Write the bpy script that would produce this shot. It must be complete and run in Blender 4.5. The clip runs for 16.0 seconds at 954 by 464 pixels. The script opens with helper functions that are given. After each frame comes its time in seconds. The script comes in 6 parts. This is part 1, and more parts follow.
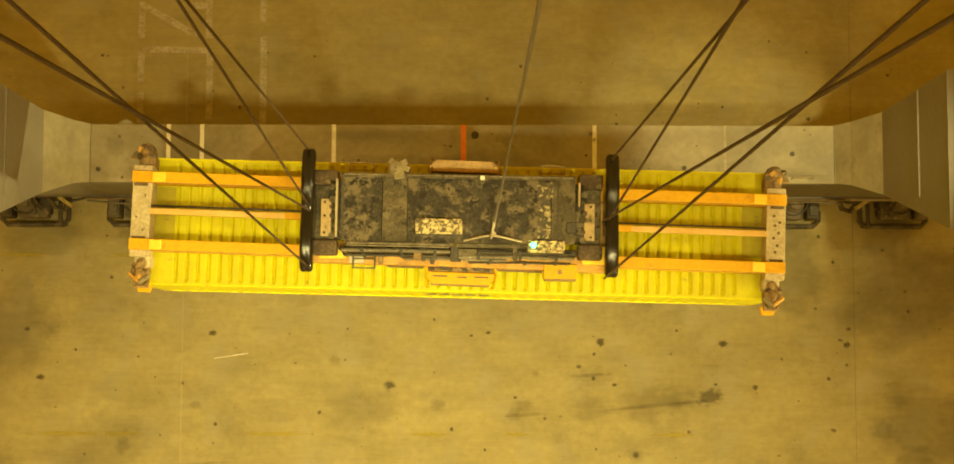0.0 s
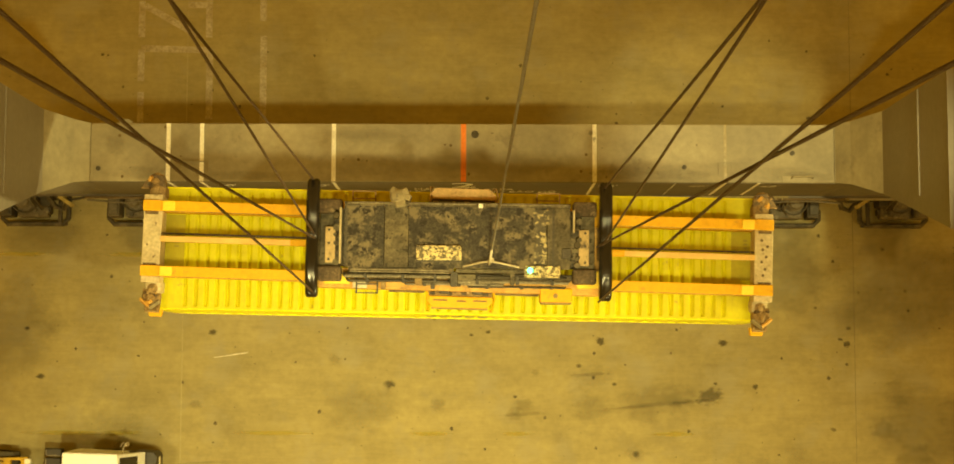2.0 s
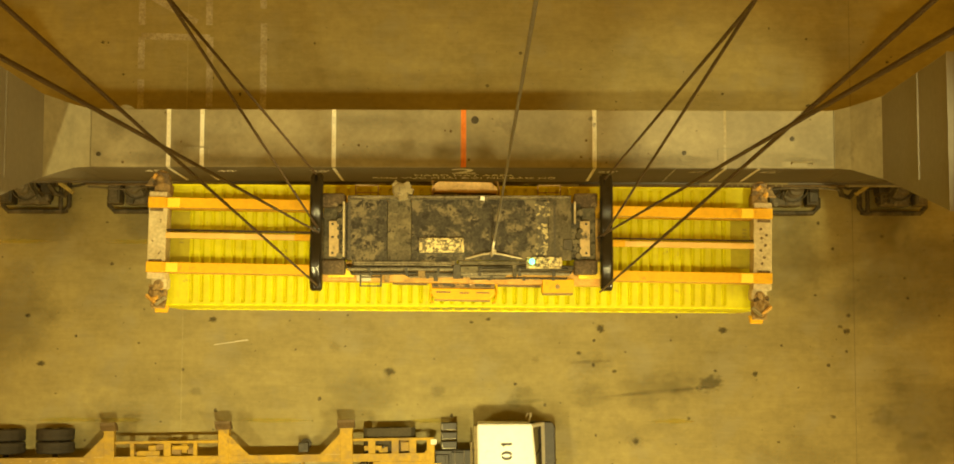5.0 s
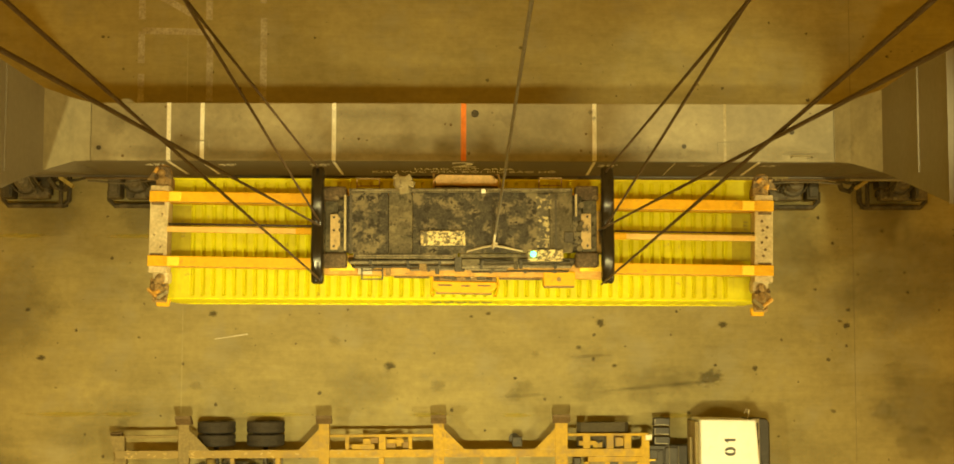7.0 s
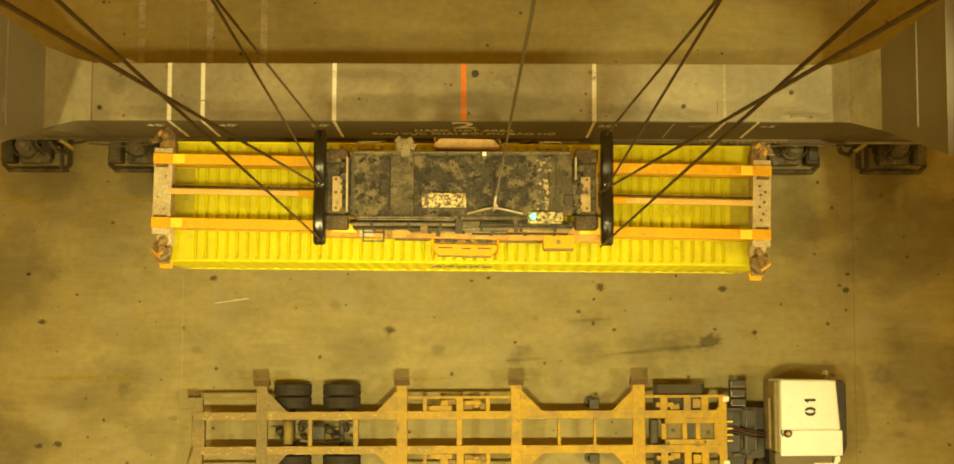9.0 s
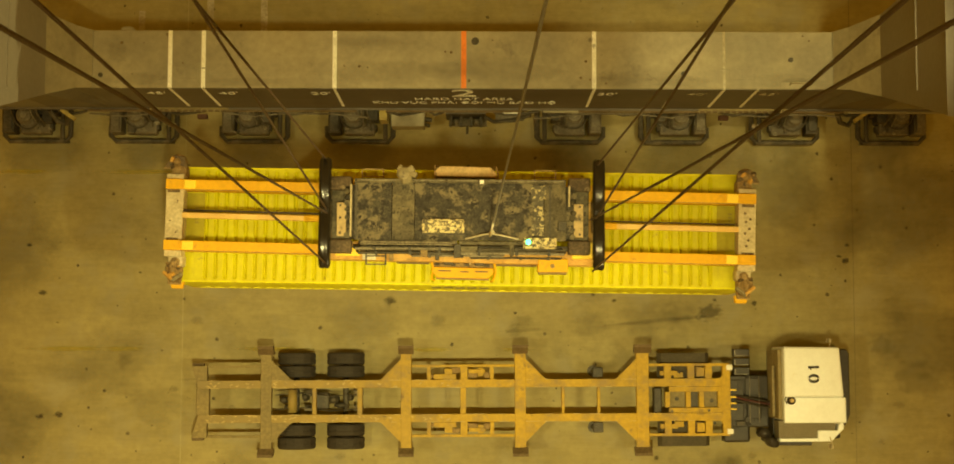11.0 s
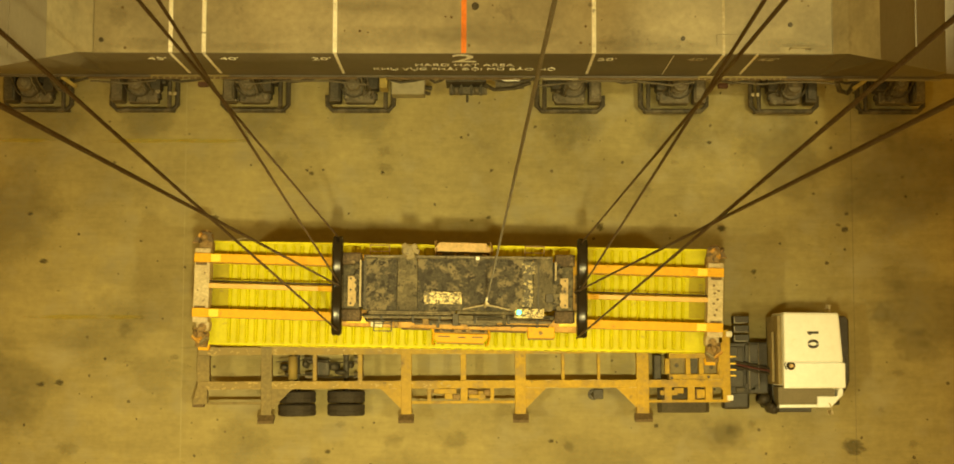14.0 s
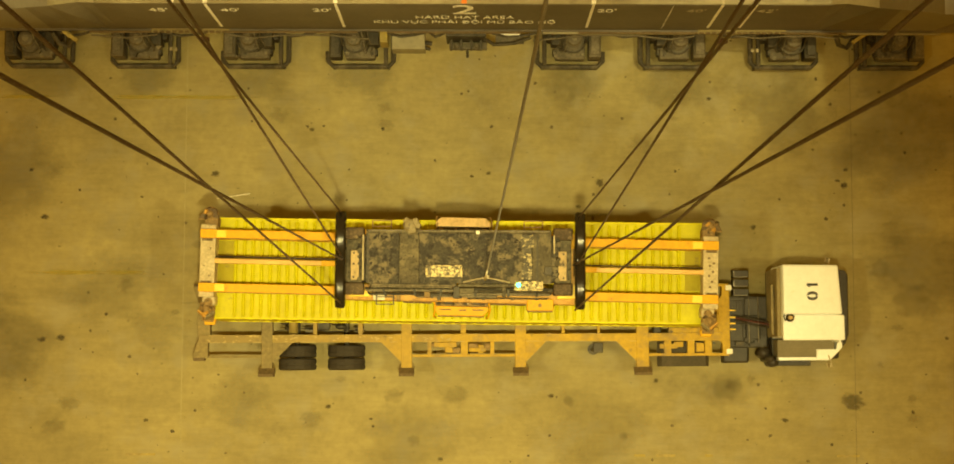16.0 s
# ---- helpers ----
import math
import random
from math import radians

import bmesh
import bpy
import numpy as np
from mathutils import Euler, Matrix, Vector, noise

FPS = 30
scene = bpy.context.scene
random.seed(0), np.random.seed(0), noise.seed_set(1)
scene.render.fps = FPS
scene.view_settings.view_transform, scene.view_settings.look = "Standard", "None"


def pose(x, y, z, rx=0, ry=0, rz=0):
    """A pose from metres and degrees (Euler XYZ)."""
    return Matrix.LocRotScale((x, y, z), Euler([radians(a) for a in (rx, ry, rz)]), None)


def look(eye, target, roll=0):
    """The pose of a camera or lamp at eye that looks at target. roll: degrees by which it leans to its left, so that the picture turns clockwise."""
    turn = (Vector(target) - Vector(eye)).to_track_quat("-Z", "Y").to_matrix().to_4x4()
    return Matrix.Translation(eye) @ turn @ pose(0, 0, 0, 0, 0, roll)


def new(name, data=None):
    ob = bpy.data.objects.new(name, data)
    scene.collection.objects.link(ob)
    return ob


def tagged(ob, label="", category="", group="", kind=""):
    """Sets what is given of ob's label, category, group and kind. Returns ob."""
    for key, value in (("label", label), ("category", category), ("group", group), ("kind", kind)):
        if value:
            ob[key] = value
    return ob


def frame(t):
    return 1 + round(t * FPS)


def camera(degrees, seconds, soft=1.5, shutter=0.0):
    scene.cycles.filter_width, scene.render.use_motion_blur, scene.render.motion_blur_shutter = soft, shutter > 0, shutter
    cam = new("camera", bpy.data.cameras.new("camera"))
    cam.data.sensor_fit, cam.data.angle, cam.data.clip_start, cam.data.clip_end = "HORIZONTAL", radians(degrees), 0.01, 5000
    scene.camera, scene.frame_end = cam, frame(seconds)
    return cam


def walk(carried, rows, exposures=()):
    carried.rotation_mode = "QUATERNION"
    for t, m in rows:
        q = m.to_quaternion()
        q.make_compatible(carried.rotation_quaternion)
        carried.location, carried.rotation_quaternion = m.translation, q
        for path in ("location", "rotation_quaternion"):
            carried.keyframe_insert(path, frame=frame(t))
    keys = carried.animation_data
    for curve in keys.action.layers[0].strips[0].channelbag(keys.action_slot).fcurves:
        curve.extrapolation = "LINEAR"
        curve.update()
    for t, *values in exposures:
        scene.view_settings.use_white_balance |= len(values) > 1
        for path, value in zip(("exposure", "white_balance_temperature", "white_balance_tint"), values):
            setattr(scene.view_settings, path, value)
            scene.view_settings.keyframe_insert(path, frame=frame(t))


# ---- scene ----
# ---- camera: fixed under the trolley, which runs across the quay ----
CAM_X, CAM_Z, TILT, ROLL = 0.324, 40.74, 4.906, 0.144
cam = camera(34.82, 16.0, soft=1.7)
CAM_Y = [(0.0, -4.216), (0.5, -4.374), (1.0, -4.328), (1.5, -4.257), (2.0, -4.236), (2.5, -4.219), (3.0, -4.234), (3.5, -4.352),
         (4.0, -4.485), (5.2, -4.58), (6.5, -4.638), (7.0, -4.728), (7.5, -4.934), (8.0, -5.197), (8.5, -5.444), (9.0, -5.683),
         (9.5, -5.938), (10.3, -6.27), (11.2, -6.50), (12.0, -6.567), (12.5, -6.589), (13.0, -6.708), (13.5, -7.005), (14.0, -7.310), (14.5, -7.588),
         (15.0, -7.874), (15.5, -8.185), (16.0, -8.504)]
walk(cam, [(t, pose(CAM_X, y, CAM_Z, TILT) @ pose(0, 0, 0, 0, 0, ROLL)) for t, y in CAM_Y],
     [(0.0, 0.17), (3.5, 0.09), (7.5, 0.06), (9.0, -0.01), (9.5, -0.27), (11.8, -0.40), (12.5, -0.39), (13.0, -0.20), (13.5, -0.13), (16.0, -0.10)])

# ---- light: night, yellow floodlights high on the crane, warm port glow ----
world = bpy.data.worlds.new("night_glow")
scene.world = world
world.use_nodes = True
world.node_tree.nodes["Background"].inputs[0].default_value = (1.0, 0.47, 0.03, 1)
world.node_tree.nodes["Background"].inputs[1].default_value = 0.54


def floodlight(x, y, z, watts, aim, size=95, blend=0.9, radius=0.7, colour=(1.0, 0.83, 0.325)):
    data = bpy.data.lights.new("crane_or_fill_lamp", "SPOT")
    data.energy, data.color, data.spot_size, data.spot_blend, data.shadow_soft_size = watts, colour, radians(size), blend, radius
    ob = new("crane_or_fill_lamp", data)
    ob.matrix_world = look((x, y, z), aim)
    return ob


floodlight(0.4, -11.3, 39.5, 43000, (-1.7, -12.8, 0), 53, 1.0, 0.4)
floodlight(-20.0, -13.5, 62, 46000, (0.5, -13.0, 0), 35, 1.0)
floodlight(20.0, -13.5, 62, 40500, (-1.8, -12.0, 0), 35, 1.0)
# a second head of the middle cluster, turned to the waterside
floodlight(0.8, -15.0, 64, 43000, (-2.5, 14.5, 0), 36, 1.0)
# low unseen floodlights on the landside, towards the hanging load and the seaside legs
floodlight(44.0, -38.0, 22, 115000, (-1.0, -2.0, 12.6), 16, 0.7, 0.6)
# weak added fill for the beam's front and legs, no known source
floodlight(0.0, -28.0, 22, 3000, (-1.0, 0.0, 9.0), 25, 1.0, 0.6)
# added fill lamp before the right leg, unseen, down on the sill beam's end
floodlight(9.2, -1.2, 24, 9000, (7.1, 0.5, 5), 22, 0.7, 0.3)
# added fill lamp at mid height by the leg, for the other end
floodlight(9.2, -2.6, 30, 8500, (-10.5, 0.8, 8), 18, 1.0)


# ---- materials ----
def material(name, base, rough=0.6, metal=0.0, other=None, scale=3.0, amount=0.5, fine=40.0, fine_amount=0.25, bump=0.1, spec=0.5,
             stain=None, stain_scale=1.2, stain_from=0.55, stain_to=0.7, emission=0.0, piece=0.0, coat=0.0,
             stretch=None, dust=None, speck=None, speck_scale=12.0, speck_from=0.55, speck_to=0.65):
    """Base colour with two scales of variation, an optional stain with noise edges, and fine relief."""
    m = bpy.data.materials.new(name)
    m.use_nodes = True
    n, l = m.node_tree.nodes, m.node_tree.links
    b = n["Principled BSDF"]
    b.inputs["Roughness"].default_value, b.inputs["Metallic"].default_value = rough, metal
    b.inputs["Specular IOR Level"].default_value = spec
    b.inputs["Coat Weight"].default_value = coat
    tc = n.new("ShaderNodeTexCoord")

    def noise_tex(sc, detail=4, roughness=0.6, pull=None):
        t = n.new("ShaderNodeTexNoise")
        t.inputs["Scale"].default_value, t.inputs["Detail"].default_value, t.inputs["Roughness"].default_value = sc, detail, roughness
        src = tc.outputs["Object"]
        if pull:
            mp = n.new("ShaderNodeMapping")
            mp.inputs["Scale"].default_value = pull
            l.new(src, mp.inputs["Vector"])
            src = mp.outputs["Vector"]
        l.new(src, t.inputs["Vector"])
        return t.outputs["Fac"]

    def ramp(src, a, z):
        r = n.new("ShaderNodeMapRange")
        r.inputs["From Min"].default_value, r.inputs["From Max"].default_value = a, z
        l.new(src, r.inputs["Value"])
        return r.outputs["Result"]

    def mix(fac, a, z, mode="MIX"):
        x = n.new("ShaderNodeMix")
        x.data_type, x.blend_type = "RGBA", mode
        for socket, v in ((x.inputs["Factor"], fac), (x.inputs[6], a), (x.inputs[7], z)):
            if isinstance(v, (int, float)):
                socket.default_value = v
            elif isinstance(v, tuple):
                socket.default_value = (*v, 1)
            else:
                l.new(v, socket)
        return x.outputs[2]

    other = other or tuple(c * 0.6 for c in base)
    big = ramp(noise_tex(scale), 0.35, 0.65)
    mul = n.new("ShaderNodeMath")
    mul.operation = "MULTIPLY"
    mul.inputs[1].default_value = amount
    l.new(big, mul.inputs[0])
    col = mix(mul.outputs[0], base, other)
    small = noise_tex(fine, 3)
    f = n.new("ShaderNodeMapRange")
    f.inputs["From Min"].default_value, f.inputs["From Max"].default_value = 0.3, 0.7
    f.inputs["To Min"].default_value, f.inputs["To Max"].default_value = 1 - fine_amount, 1 + fine_amount
    l.new(small, f.inputs["Value"])
    col = mix(1.0, col, f.outputs["Result"], "MULTIPLY")
    if stain:
        col = mix(ramp(noise_tex(stain_scale, 6, 0.7, stretch), stain_from, stain_to), col, stain)
    if dust:
        # road dust, thicker towards one end of the thing
        sx = n.new("ShaderNodeSeparateXYZ")
        l.new(tc.outputs["Object"], sx.inputs[0])
        ad = n.new("ShaderNodeMath")
        ad.operation = "MULTIPLY_ADD"
        ad.inputs[1].default_value = dust[4] if len(dust) > 3 else 5.0
        l.new(noise_tex(0.9, 5, 0.7), ad.inputs[0])
        l.new(sx.outputs[dust[3] if len(dust) > 3 else "X"], ad.inputs[2])
        col = mix(ramp(ad.outputs[0], dust[1], dust[0]), col, dust[2])
    if speck:
        col = mix(ramp(noise_tex(speck_scale, 5, 0.65), speck_from, speck_to), col, speck)
    if piece:
        oi = n.new("ShaderNodeObjectInfo")
        pr = n.new("ShaderNodeMapRange")
        pr.inputs["To Min"].default_value, pr.inputs["To Max"].default_value = 1 - piece, 1 + piece
        l.new(oi.outputs["Random"], pr.inputs["Value"])
        col = mix(1.0, col, pr.outputs["Result"], "MULTIPLY")
    l.new(col, b.inputs["Base Color"])
    if emission:
        l.new(col, b.inputs["Emission Color"])
        b.inputs["Emission Strength"].default_value = emission
    if bump:
        bp = n.new("ShaderNodeBump")
        bp.inputs["Strength"].default_value, bp.inputs["Distance"].default_value = bump, 0.02
        l.new(small, bp.inputs["Height"])
        l.new(bp.outputs["Normal"], b.inputs["Normal"])
    return m


def concrete_material():
    m = material("quay_concrete", (0.372, 0.320, 0.142), 0.85, 0, (0.276, 0.236, 0.108), 0.24, 0.8, 5.0, 0.08, 0.12, 0.3,
                 stain=(0.205, 0.180, 0.092), stain_scale=0.42, stain_from=0.54, stain_to=0.82, speck=(0.33, 0.295, 0.165), speck_scale=0.8, speck_from=0.50, speck_to=0.66)
    n, l = m.node_tree.nodes, m.node_tree.links
    b = n["Principled BSDF"]
    src = b.inputs["Base Color"].links[0].from_socket
    tc = n.new("ShaderNodeTexCoord")
    # streaks left by tyres along the lanes
    mp = n.new("ShaderNodeMapping")
    mp.inputs["Scale"].default_value = (0.55, 1.3, 1)
    l.new(tc.outputs["Object"], mp.inputs["Vector"])
    t = n.new("ShaderNodeTexNoise")
    t.inputs["Scale"].default_value, t.inputs["Detail"].default_value, t.inputs["Roughness"].default_value = 1.0, 5, 0.65
    l.new(mp.outputs["Vector"], t.inputs["Vector"])
    r = n.new("ShaderNodeMapRange")
    r.inputs["From Min"].default_value, r.inputs["From Max"].default_value = 0.35, 0.7
    r.inputs["To Min"].default_value, r.inputs["To Max"].default_value = 1.10, 0.87
    l.new(t.outputs["Fac"], r.inputs["Value"])
    # small oil spots
    v = n.new("ShaderNodeTexVoronoi")
    v.inputs["Scale"].default_value = 1.15
    l.new(tc.outputs["Object"], v.inputs["Vector"])
    vr = n.new("ShaderNodeMapRange")
    vr.inputs["From Min"].default_value, vr.inputs["From Max"].default_value = 0.010, 0.042
    vr.inputs["To Min"].default_value, vr.inputs["To Max"].default_value = 0.55, 1.0
    l.new(v.outputs["Distance"], vr.inputs["Value"])
    mp2 = n.new("ShaderNodeMapping")
    mp2.inputs["Scale"].default_value = (0.7, 6.5, 1)
    l.new(tc.outputs["Object"], mp2.inputs["Vector"])
    t2 = n.new("ShaderNodeTexNoise")
    t2.inputs["Scale"].default_value, t2.inputs["Detail"].default_value, t2.inputs["Roughness"].default_value = 1.6, 6, 0.75
    l.new(mp2.outputs["Vector"], t2.inputs["Vector"])
    r2 = n.new("ShaderNodeMapRange")
    r2.inputs["From Min"].default_value, r2.inputs["From Max"].default_value = 0.30, 0.72
    r2.inputs["To Min"].default_value, r2.inputs["To Max"].default_value = 1.06, 0.93
    l.new(t2.outputs["Fac"], r2.inputs["Value"])
    for k in (r, r2, vr):
        x = n.new("ShaderNodeMix")
        x.data_type, x.blend_type = "RGBA", "MULTIPLY"
        x.inputs["Factor"].default_value = 1.0
        l.new(src, x.inputs[6])
        l.new(k.outputs["Result"], x.inputs[7])
        src = x.outputs[2]
    l.new(src, b.inputs["Base Color"])
    return m


CONCRETE = concrete_material()


def stain_material(name, colour, strength):
    """A soft-edged stain: see-through towards a ragged rim; the mesh is a unit disc."""
    m = bpy.data.materials.new(name)
    m.use_nodes = True
    n, l = m.node_tree.nodes, m.node_tree.links
    b = n["Principled BSDF"]
    b.inputs["Base Color"].default_value = (*colour, 1)
    b.inputs["Roughness"].default_value = 0.8
    tc, ln, ns = n.new("ShaderNodeTexCoord"), n.new("ShaderNodeVectorMath"), n.new("ShaderNodeTexNoise")
    ln.operation = "LENGTH"
    l.new(tc.outputs["Object"], ln.inputs[0])
    oi, add = n.new("ShaderNodeObjectInfo"), n.new("ShaderNodeVectorMath")
    add.operation = "ADD"
    l.new(tc.outputs["Object"], add.inputs[0])
    l.new(oi.outputs["Location"], add.inputs[1])
    ns.inputs["Scale"].default_value, ns.inputs["Detail"].default_value = 2.2, 5
    l.new(add.outputs[0], ns.inputs["Vector"])
    mr, mul, sub = n.new("ShaderNodeMapRange"), n.new("ShaderNodeMath"), n.new("ShaderNodeMath")
    sub.operation, mul.operation = "SUBTRACT", "MULTIPLY_ADD"
    mul.inputs[1].default_value, mul.inputs[2].default_value = 1.5, 0.12
    l.new(ns.outputs["Fac"], mul.inputs[0])
    l.new(mul.outputs[0], sub.inputs[0])
    l.new(ln.outputs["Value"], sub.inputs[1])
    mr.inputs["From Min"].default_value, mr.inputs["From Max"].default_value = -0.05, 0.40
    mr.inputs["To Max"].default_value = strength
    l.new(sub.outputs[0], mr.inputs["Value"])
    l.new(mr.outputs["Result"], b.inputs["Alpha"])
    return m


OIL = stain_material("oil_stain", (0.060, 0.046, 0.020), 0.58)
SMEAR_SHADE = stain_material("smear_and_shade", (0.09, 0.075, 0.04), 0.17)
OLD_OIL = stain_material("old_oil_stain", (0.07, 0.058, 0.032), 0.45)
WIDE_SMEAR = stain_material("wide_tyre_smear", (0.09, 0.075, 0.04), 0.13)
SHADE_GRIME = stain_material("shade_and_grime", (0.085, 0.07, 0.04), 0.21)
WORN_LINE = stain_material("smeared_yellow_paint", (0.50, 0.41, 0.03), 0.42)
DRIP = material("dark_drips", (0.085, 0.066, 0.030), 0.8, 0, (0.16, 0.13, 0.06), 1.5, 1.0, bump=0)
PALE_JOINT = material("pale_joint_filler", (0.40, 0.355, 0.18), 0.9, 0, (0.33, 0.29, 0.14), 0.6, 0.8, bump=0)
SEALANT = material("joint_sealant", (0.26, 0.22, 0.11), 0.9, bump=0)
WORN_WHITE = material("worn_white_paint", (0.47, 0.43, 0.32), 0.8, 0, (0.33, 0.28, 0.16), 2.2, 1.0, 14, 0.25, 0.0)
WORN_YELLOW = material("worn_yellow_paint", (0.44, 0.34, 0.07), 0.8, 0, (0.33, 0.27, 0.12), 1.2, 1.0, 9, 0.2, 0.0)
WHITE_SCUFF = material("white_scuff", (0.8, 0.76, 0.62), 0.8, bump=0)
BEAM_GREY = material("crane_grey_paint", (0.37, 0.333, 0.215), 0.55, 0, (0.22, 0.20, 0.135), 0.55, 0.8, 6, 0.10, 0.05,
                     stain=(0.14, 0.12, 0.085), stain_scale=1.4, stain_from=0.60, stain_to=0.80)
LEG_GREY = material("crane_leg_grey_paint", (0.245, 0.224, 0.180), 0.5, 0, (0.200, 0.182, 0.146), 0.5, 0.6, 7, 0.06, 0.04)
FACE_GREY = material("crane_dark_grey", (0.142, 0.120, 0.086), 0.5, 0, (0.103, 0.086, 0.062), 0.6, 0.8, 8, 0.10, 0.04)
STRIPE_WHITE = material("white_stripe_paint", (0.93, 0.94, 0.88), 0.6, 0, (0.80, 0.79, 0.68), 3, 0.6, 20, 0.15, 0.0)
STRIPE_ORANGE = material("orange_stripe_paint", (0.88, 0.26, 0.03), 0.6, 0, (0.76, 0.20, 0.02), 3, 0.6, 20, 0.1, 0.0)
GREASE = material("greasy_dark_steel", (0.040, 0.034, 0.023), 0.55, 0.1, (0.085, 0.072, 0.046), 2.4, 0.9, 22, 0.4, 0.25,
                  stain=(0.13, 0.105, 0.055), stain_scale=3.5, stain_from=0.60, stain_to=0.75)
GREASE_LIGHT = material("dusty_grey_motor", (0.27, 0.235, 0.155), 0.6, 0.1, (0.13, 0.112, 0.075), 4.0, 0.9, 26, 0.5, 0.2)
RAIL_STEEL = material("rail_steel", (0.22, 0.20, 0.17), 0.4, 0.8)
CONTAINER_YELLOW = material("container_yellow_paint", (0.74, 0.71, 0.0), 0.5, 0, (0.62, 0.585, 0.002), 0.9, 0.8, 8, 0.07, 0.03, 0.2,
                            stain=(0.36, 0.28, 0.03), stain_scale=2.4, stain_from=0.60, stain_to=0.80)
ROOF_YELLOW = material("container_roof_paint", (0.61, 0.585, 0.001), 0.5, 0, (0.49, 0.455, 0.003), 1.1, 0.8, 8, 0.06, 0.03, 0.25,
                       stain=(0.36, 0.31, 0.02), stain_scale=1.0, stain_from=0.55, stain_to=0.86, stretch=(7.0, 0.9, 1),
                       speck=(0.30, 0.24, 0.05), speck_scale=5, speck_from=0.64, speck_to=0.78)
END_SHEET = material("dull_roof_sheet", (0.42, 0.37, 0.02), 0.7, 0, (0.34, 0.295, 0.025), 1.5, 0.8, 9, 0.07, 0.03, 0.2)
CONTAINER_GREY = material("faded_logo_grey", (0.22, 0.19, 0.10), 0.6, bump=0)
STENCIL = material("faded_stencil_paint", (0.30, 0.25, 0.015), 0.6, bump=0)
CASTING = material("casting_rusty_yellow", (0.58, 0.40, 0.05), 0.6, 0.1, (0.25, 0.13, 0.05), 8, 0.8)
ORANGE = material("spreader_orange_paint", (0.76, 0.43, 0.003), 0.5, 0, (0.66, 0.35, 0.006), 1.3, 0.6, 12, 0.08, 0.04, 0.25,
                  stain=(0.30, 0.15, 0.05), stain_scale=3.2, stain_from=0.60, stain_to=0.78)
PALE_ORANGE = material("worn_pale_orange_paint", (0.62, 0.37, 0.08), 0.6, 0, (0.48, 0.25, 0.03), 2.2, 0.8, 14, 0.15, 0.06,
                       stain=(0.16, 0.10, 0.05), stain_scale=4.0, stain_from=0.56, stain_to=0.72)
ROD_PAINT = material("pale_rod_paint", (0.74, 0.50, 0.14), 0.5, 0, (0.62, 0.38, 0.07), 1.5, 0.8, 12, 0.1, 0.04)
PINK_PLATE = material("faded_pinkish_plate", (0.66, 0.47, 0.22), 0.65, 0, (0.54, 0.37, 0.15), 3, 0.8, 16, 0.15, 0.06,
                      stain=(0.26, 0.16, 0.07), stain_scale=6, stain_from=0.60, stain_to=0.72)
BRIGHT_LUG = material("bright_orange_pad", (0.95, 0.68, 0.03), 0.4, 0, (0.90, 0.60, 0.02), 3, 0.5, 12, 0.06, 0.0)
END_STEEL = material("worn_beige_end_beam", (0.56, 0.49, 0.30), 0.6, 0, (0.44, 0.36, 0.20), 3.5, 0.8, 18, 0.2, 0.08,
                     stain=(0.10, 0.07, 0.04), stain_scale=5.0, stain_from=0.63, stain_to=0.72)
RUST = material("rusty_brown_steel", (0.235, 0.155, 0.06), 0.75, 0.1, (0.38, 0.265, 0.10), 6, 0.9, 30, 0.35, 0.25,
                stain=(0.06, 0.04, 0.025), stain_scale=6, stain_from=0.55, stain_to=0.68)
PIVOT = material("dark_rusty_pivot", (0.075, 0.050, 0.024), 0.7, 0.1, (0.13, 0.09, 0.045), 4, 0.9, 24, 0.5, 0.2, stain=(0.26, 0.20, 0.10), stain_scale=6, stain_from=0.56, stain_to=0.66)
RED_RUST = material("dark_red_rust", (0.075, 0.034, 0.020), 0.75, 0.1, (0.13, 0.06, 0.035), 6, 0.8)
HEAD_DARK = material("greasy_headblock_steel", (0.032, 0.027, 0.018), 0.6, 0.1, (0.062, 0.053, 0.033), 2.2, 0.9, 36, 0.6, 0.35, 0.4,
                     stain=(0.182, 0.150, 0.083), stain_scale=2.6, stain_from=0.51, stain_to=0.60, speck=(0.020, 0.015, 0.009), speck_scale=7.5, speck_from=0.555, speck_to=0.585)
HEAD_LIGHT = material("dusty_headblock_steel", (0.10, 0.086, 0.050), 0.65, 0.1, (0.07, 0.057, 0.032), 3, 0.9, 24, 0.4, 0.2, 0.4,
                      stain=(0.20, 0.168, 0.094), stain_scale=3.4, stain_from=0.46, stain_to=0.64, speck=(0.040, 0.032, 0.018), speck_scale=9, speck_from=0.57, speck_to=0.62)
PALE_LUG = material("pale_worn_lug", (0.28, 0.235, 0.125), 0.6, 0, (0.19, 0.155, 0.08), 5, 0.8, 20, 0.2, 0.1, stain=(0.09, 0.07, 0.04), stain_scale=9, stain_from=0.56, stain_to=0.64)
BRASS = material("flaking_yellow_cover", (0.085, 0.07, 0.035), 0.5, 0.1, (0.15, 0.12, 0.06), 4, 0.8, 30, 0.3, 0.15,
                 stain=(0.66, 0.56, 0.26), stain_scale=13, stain_from=0.49, stain_to=0.53)
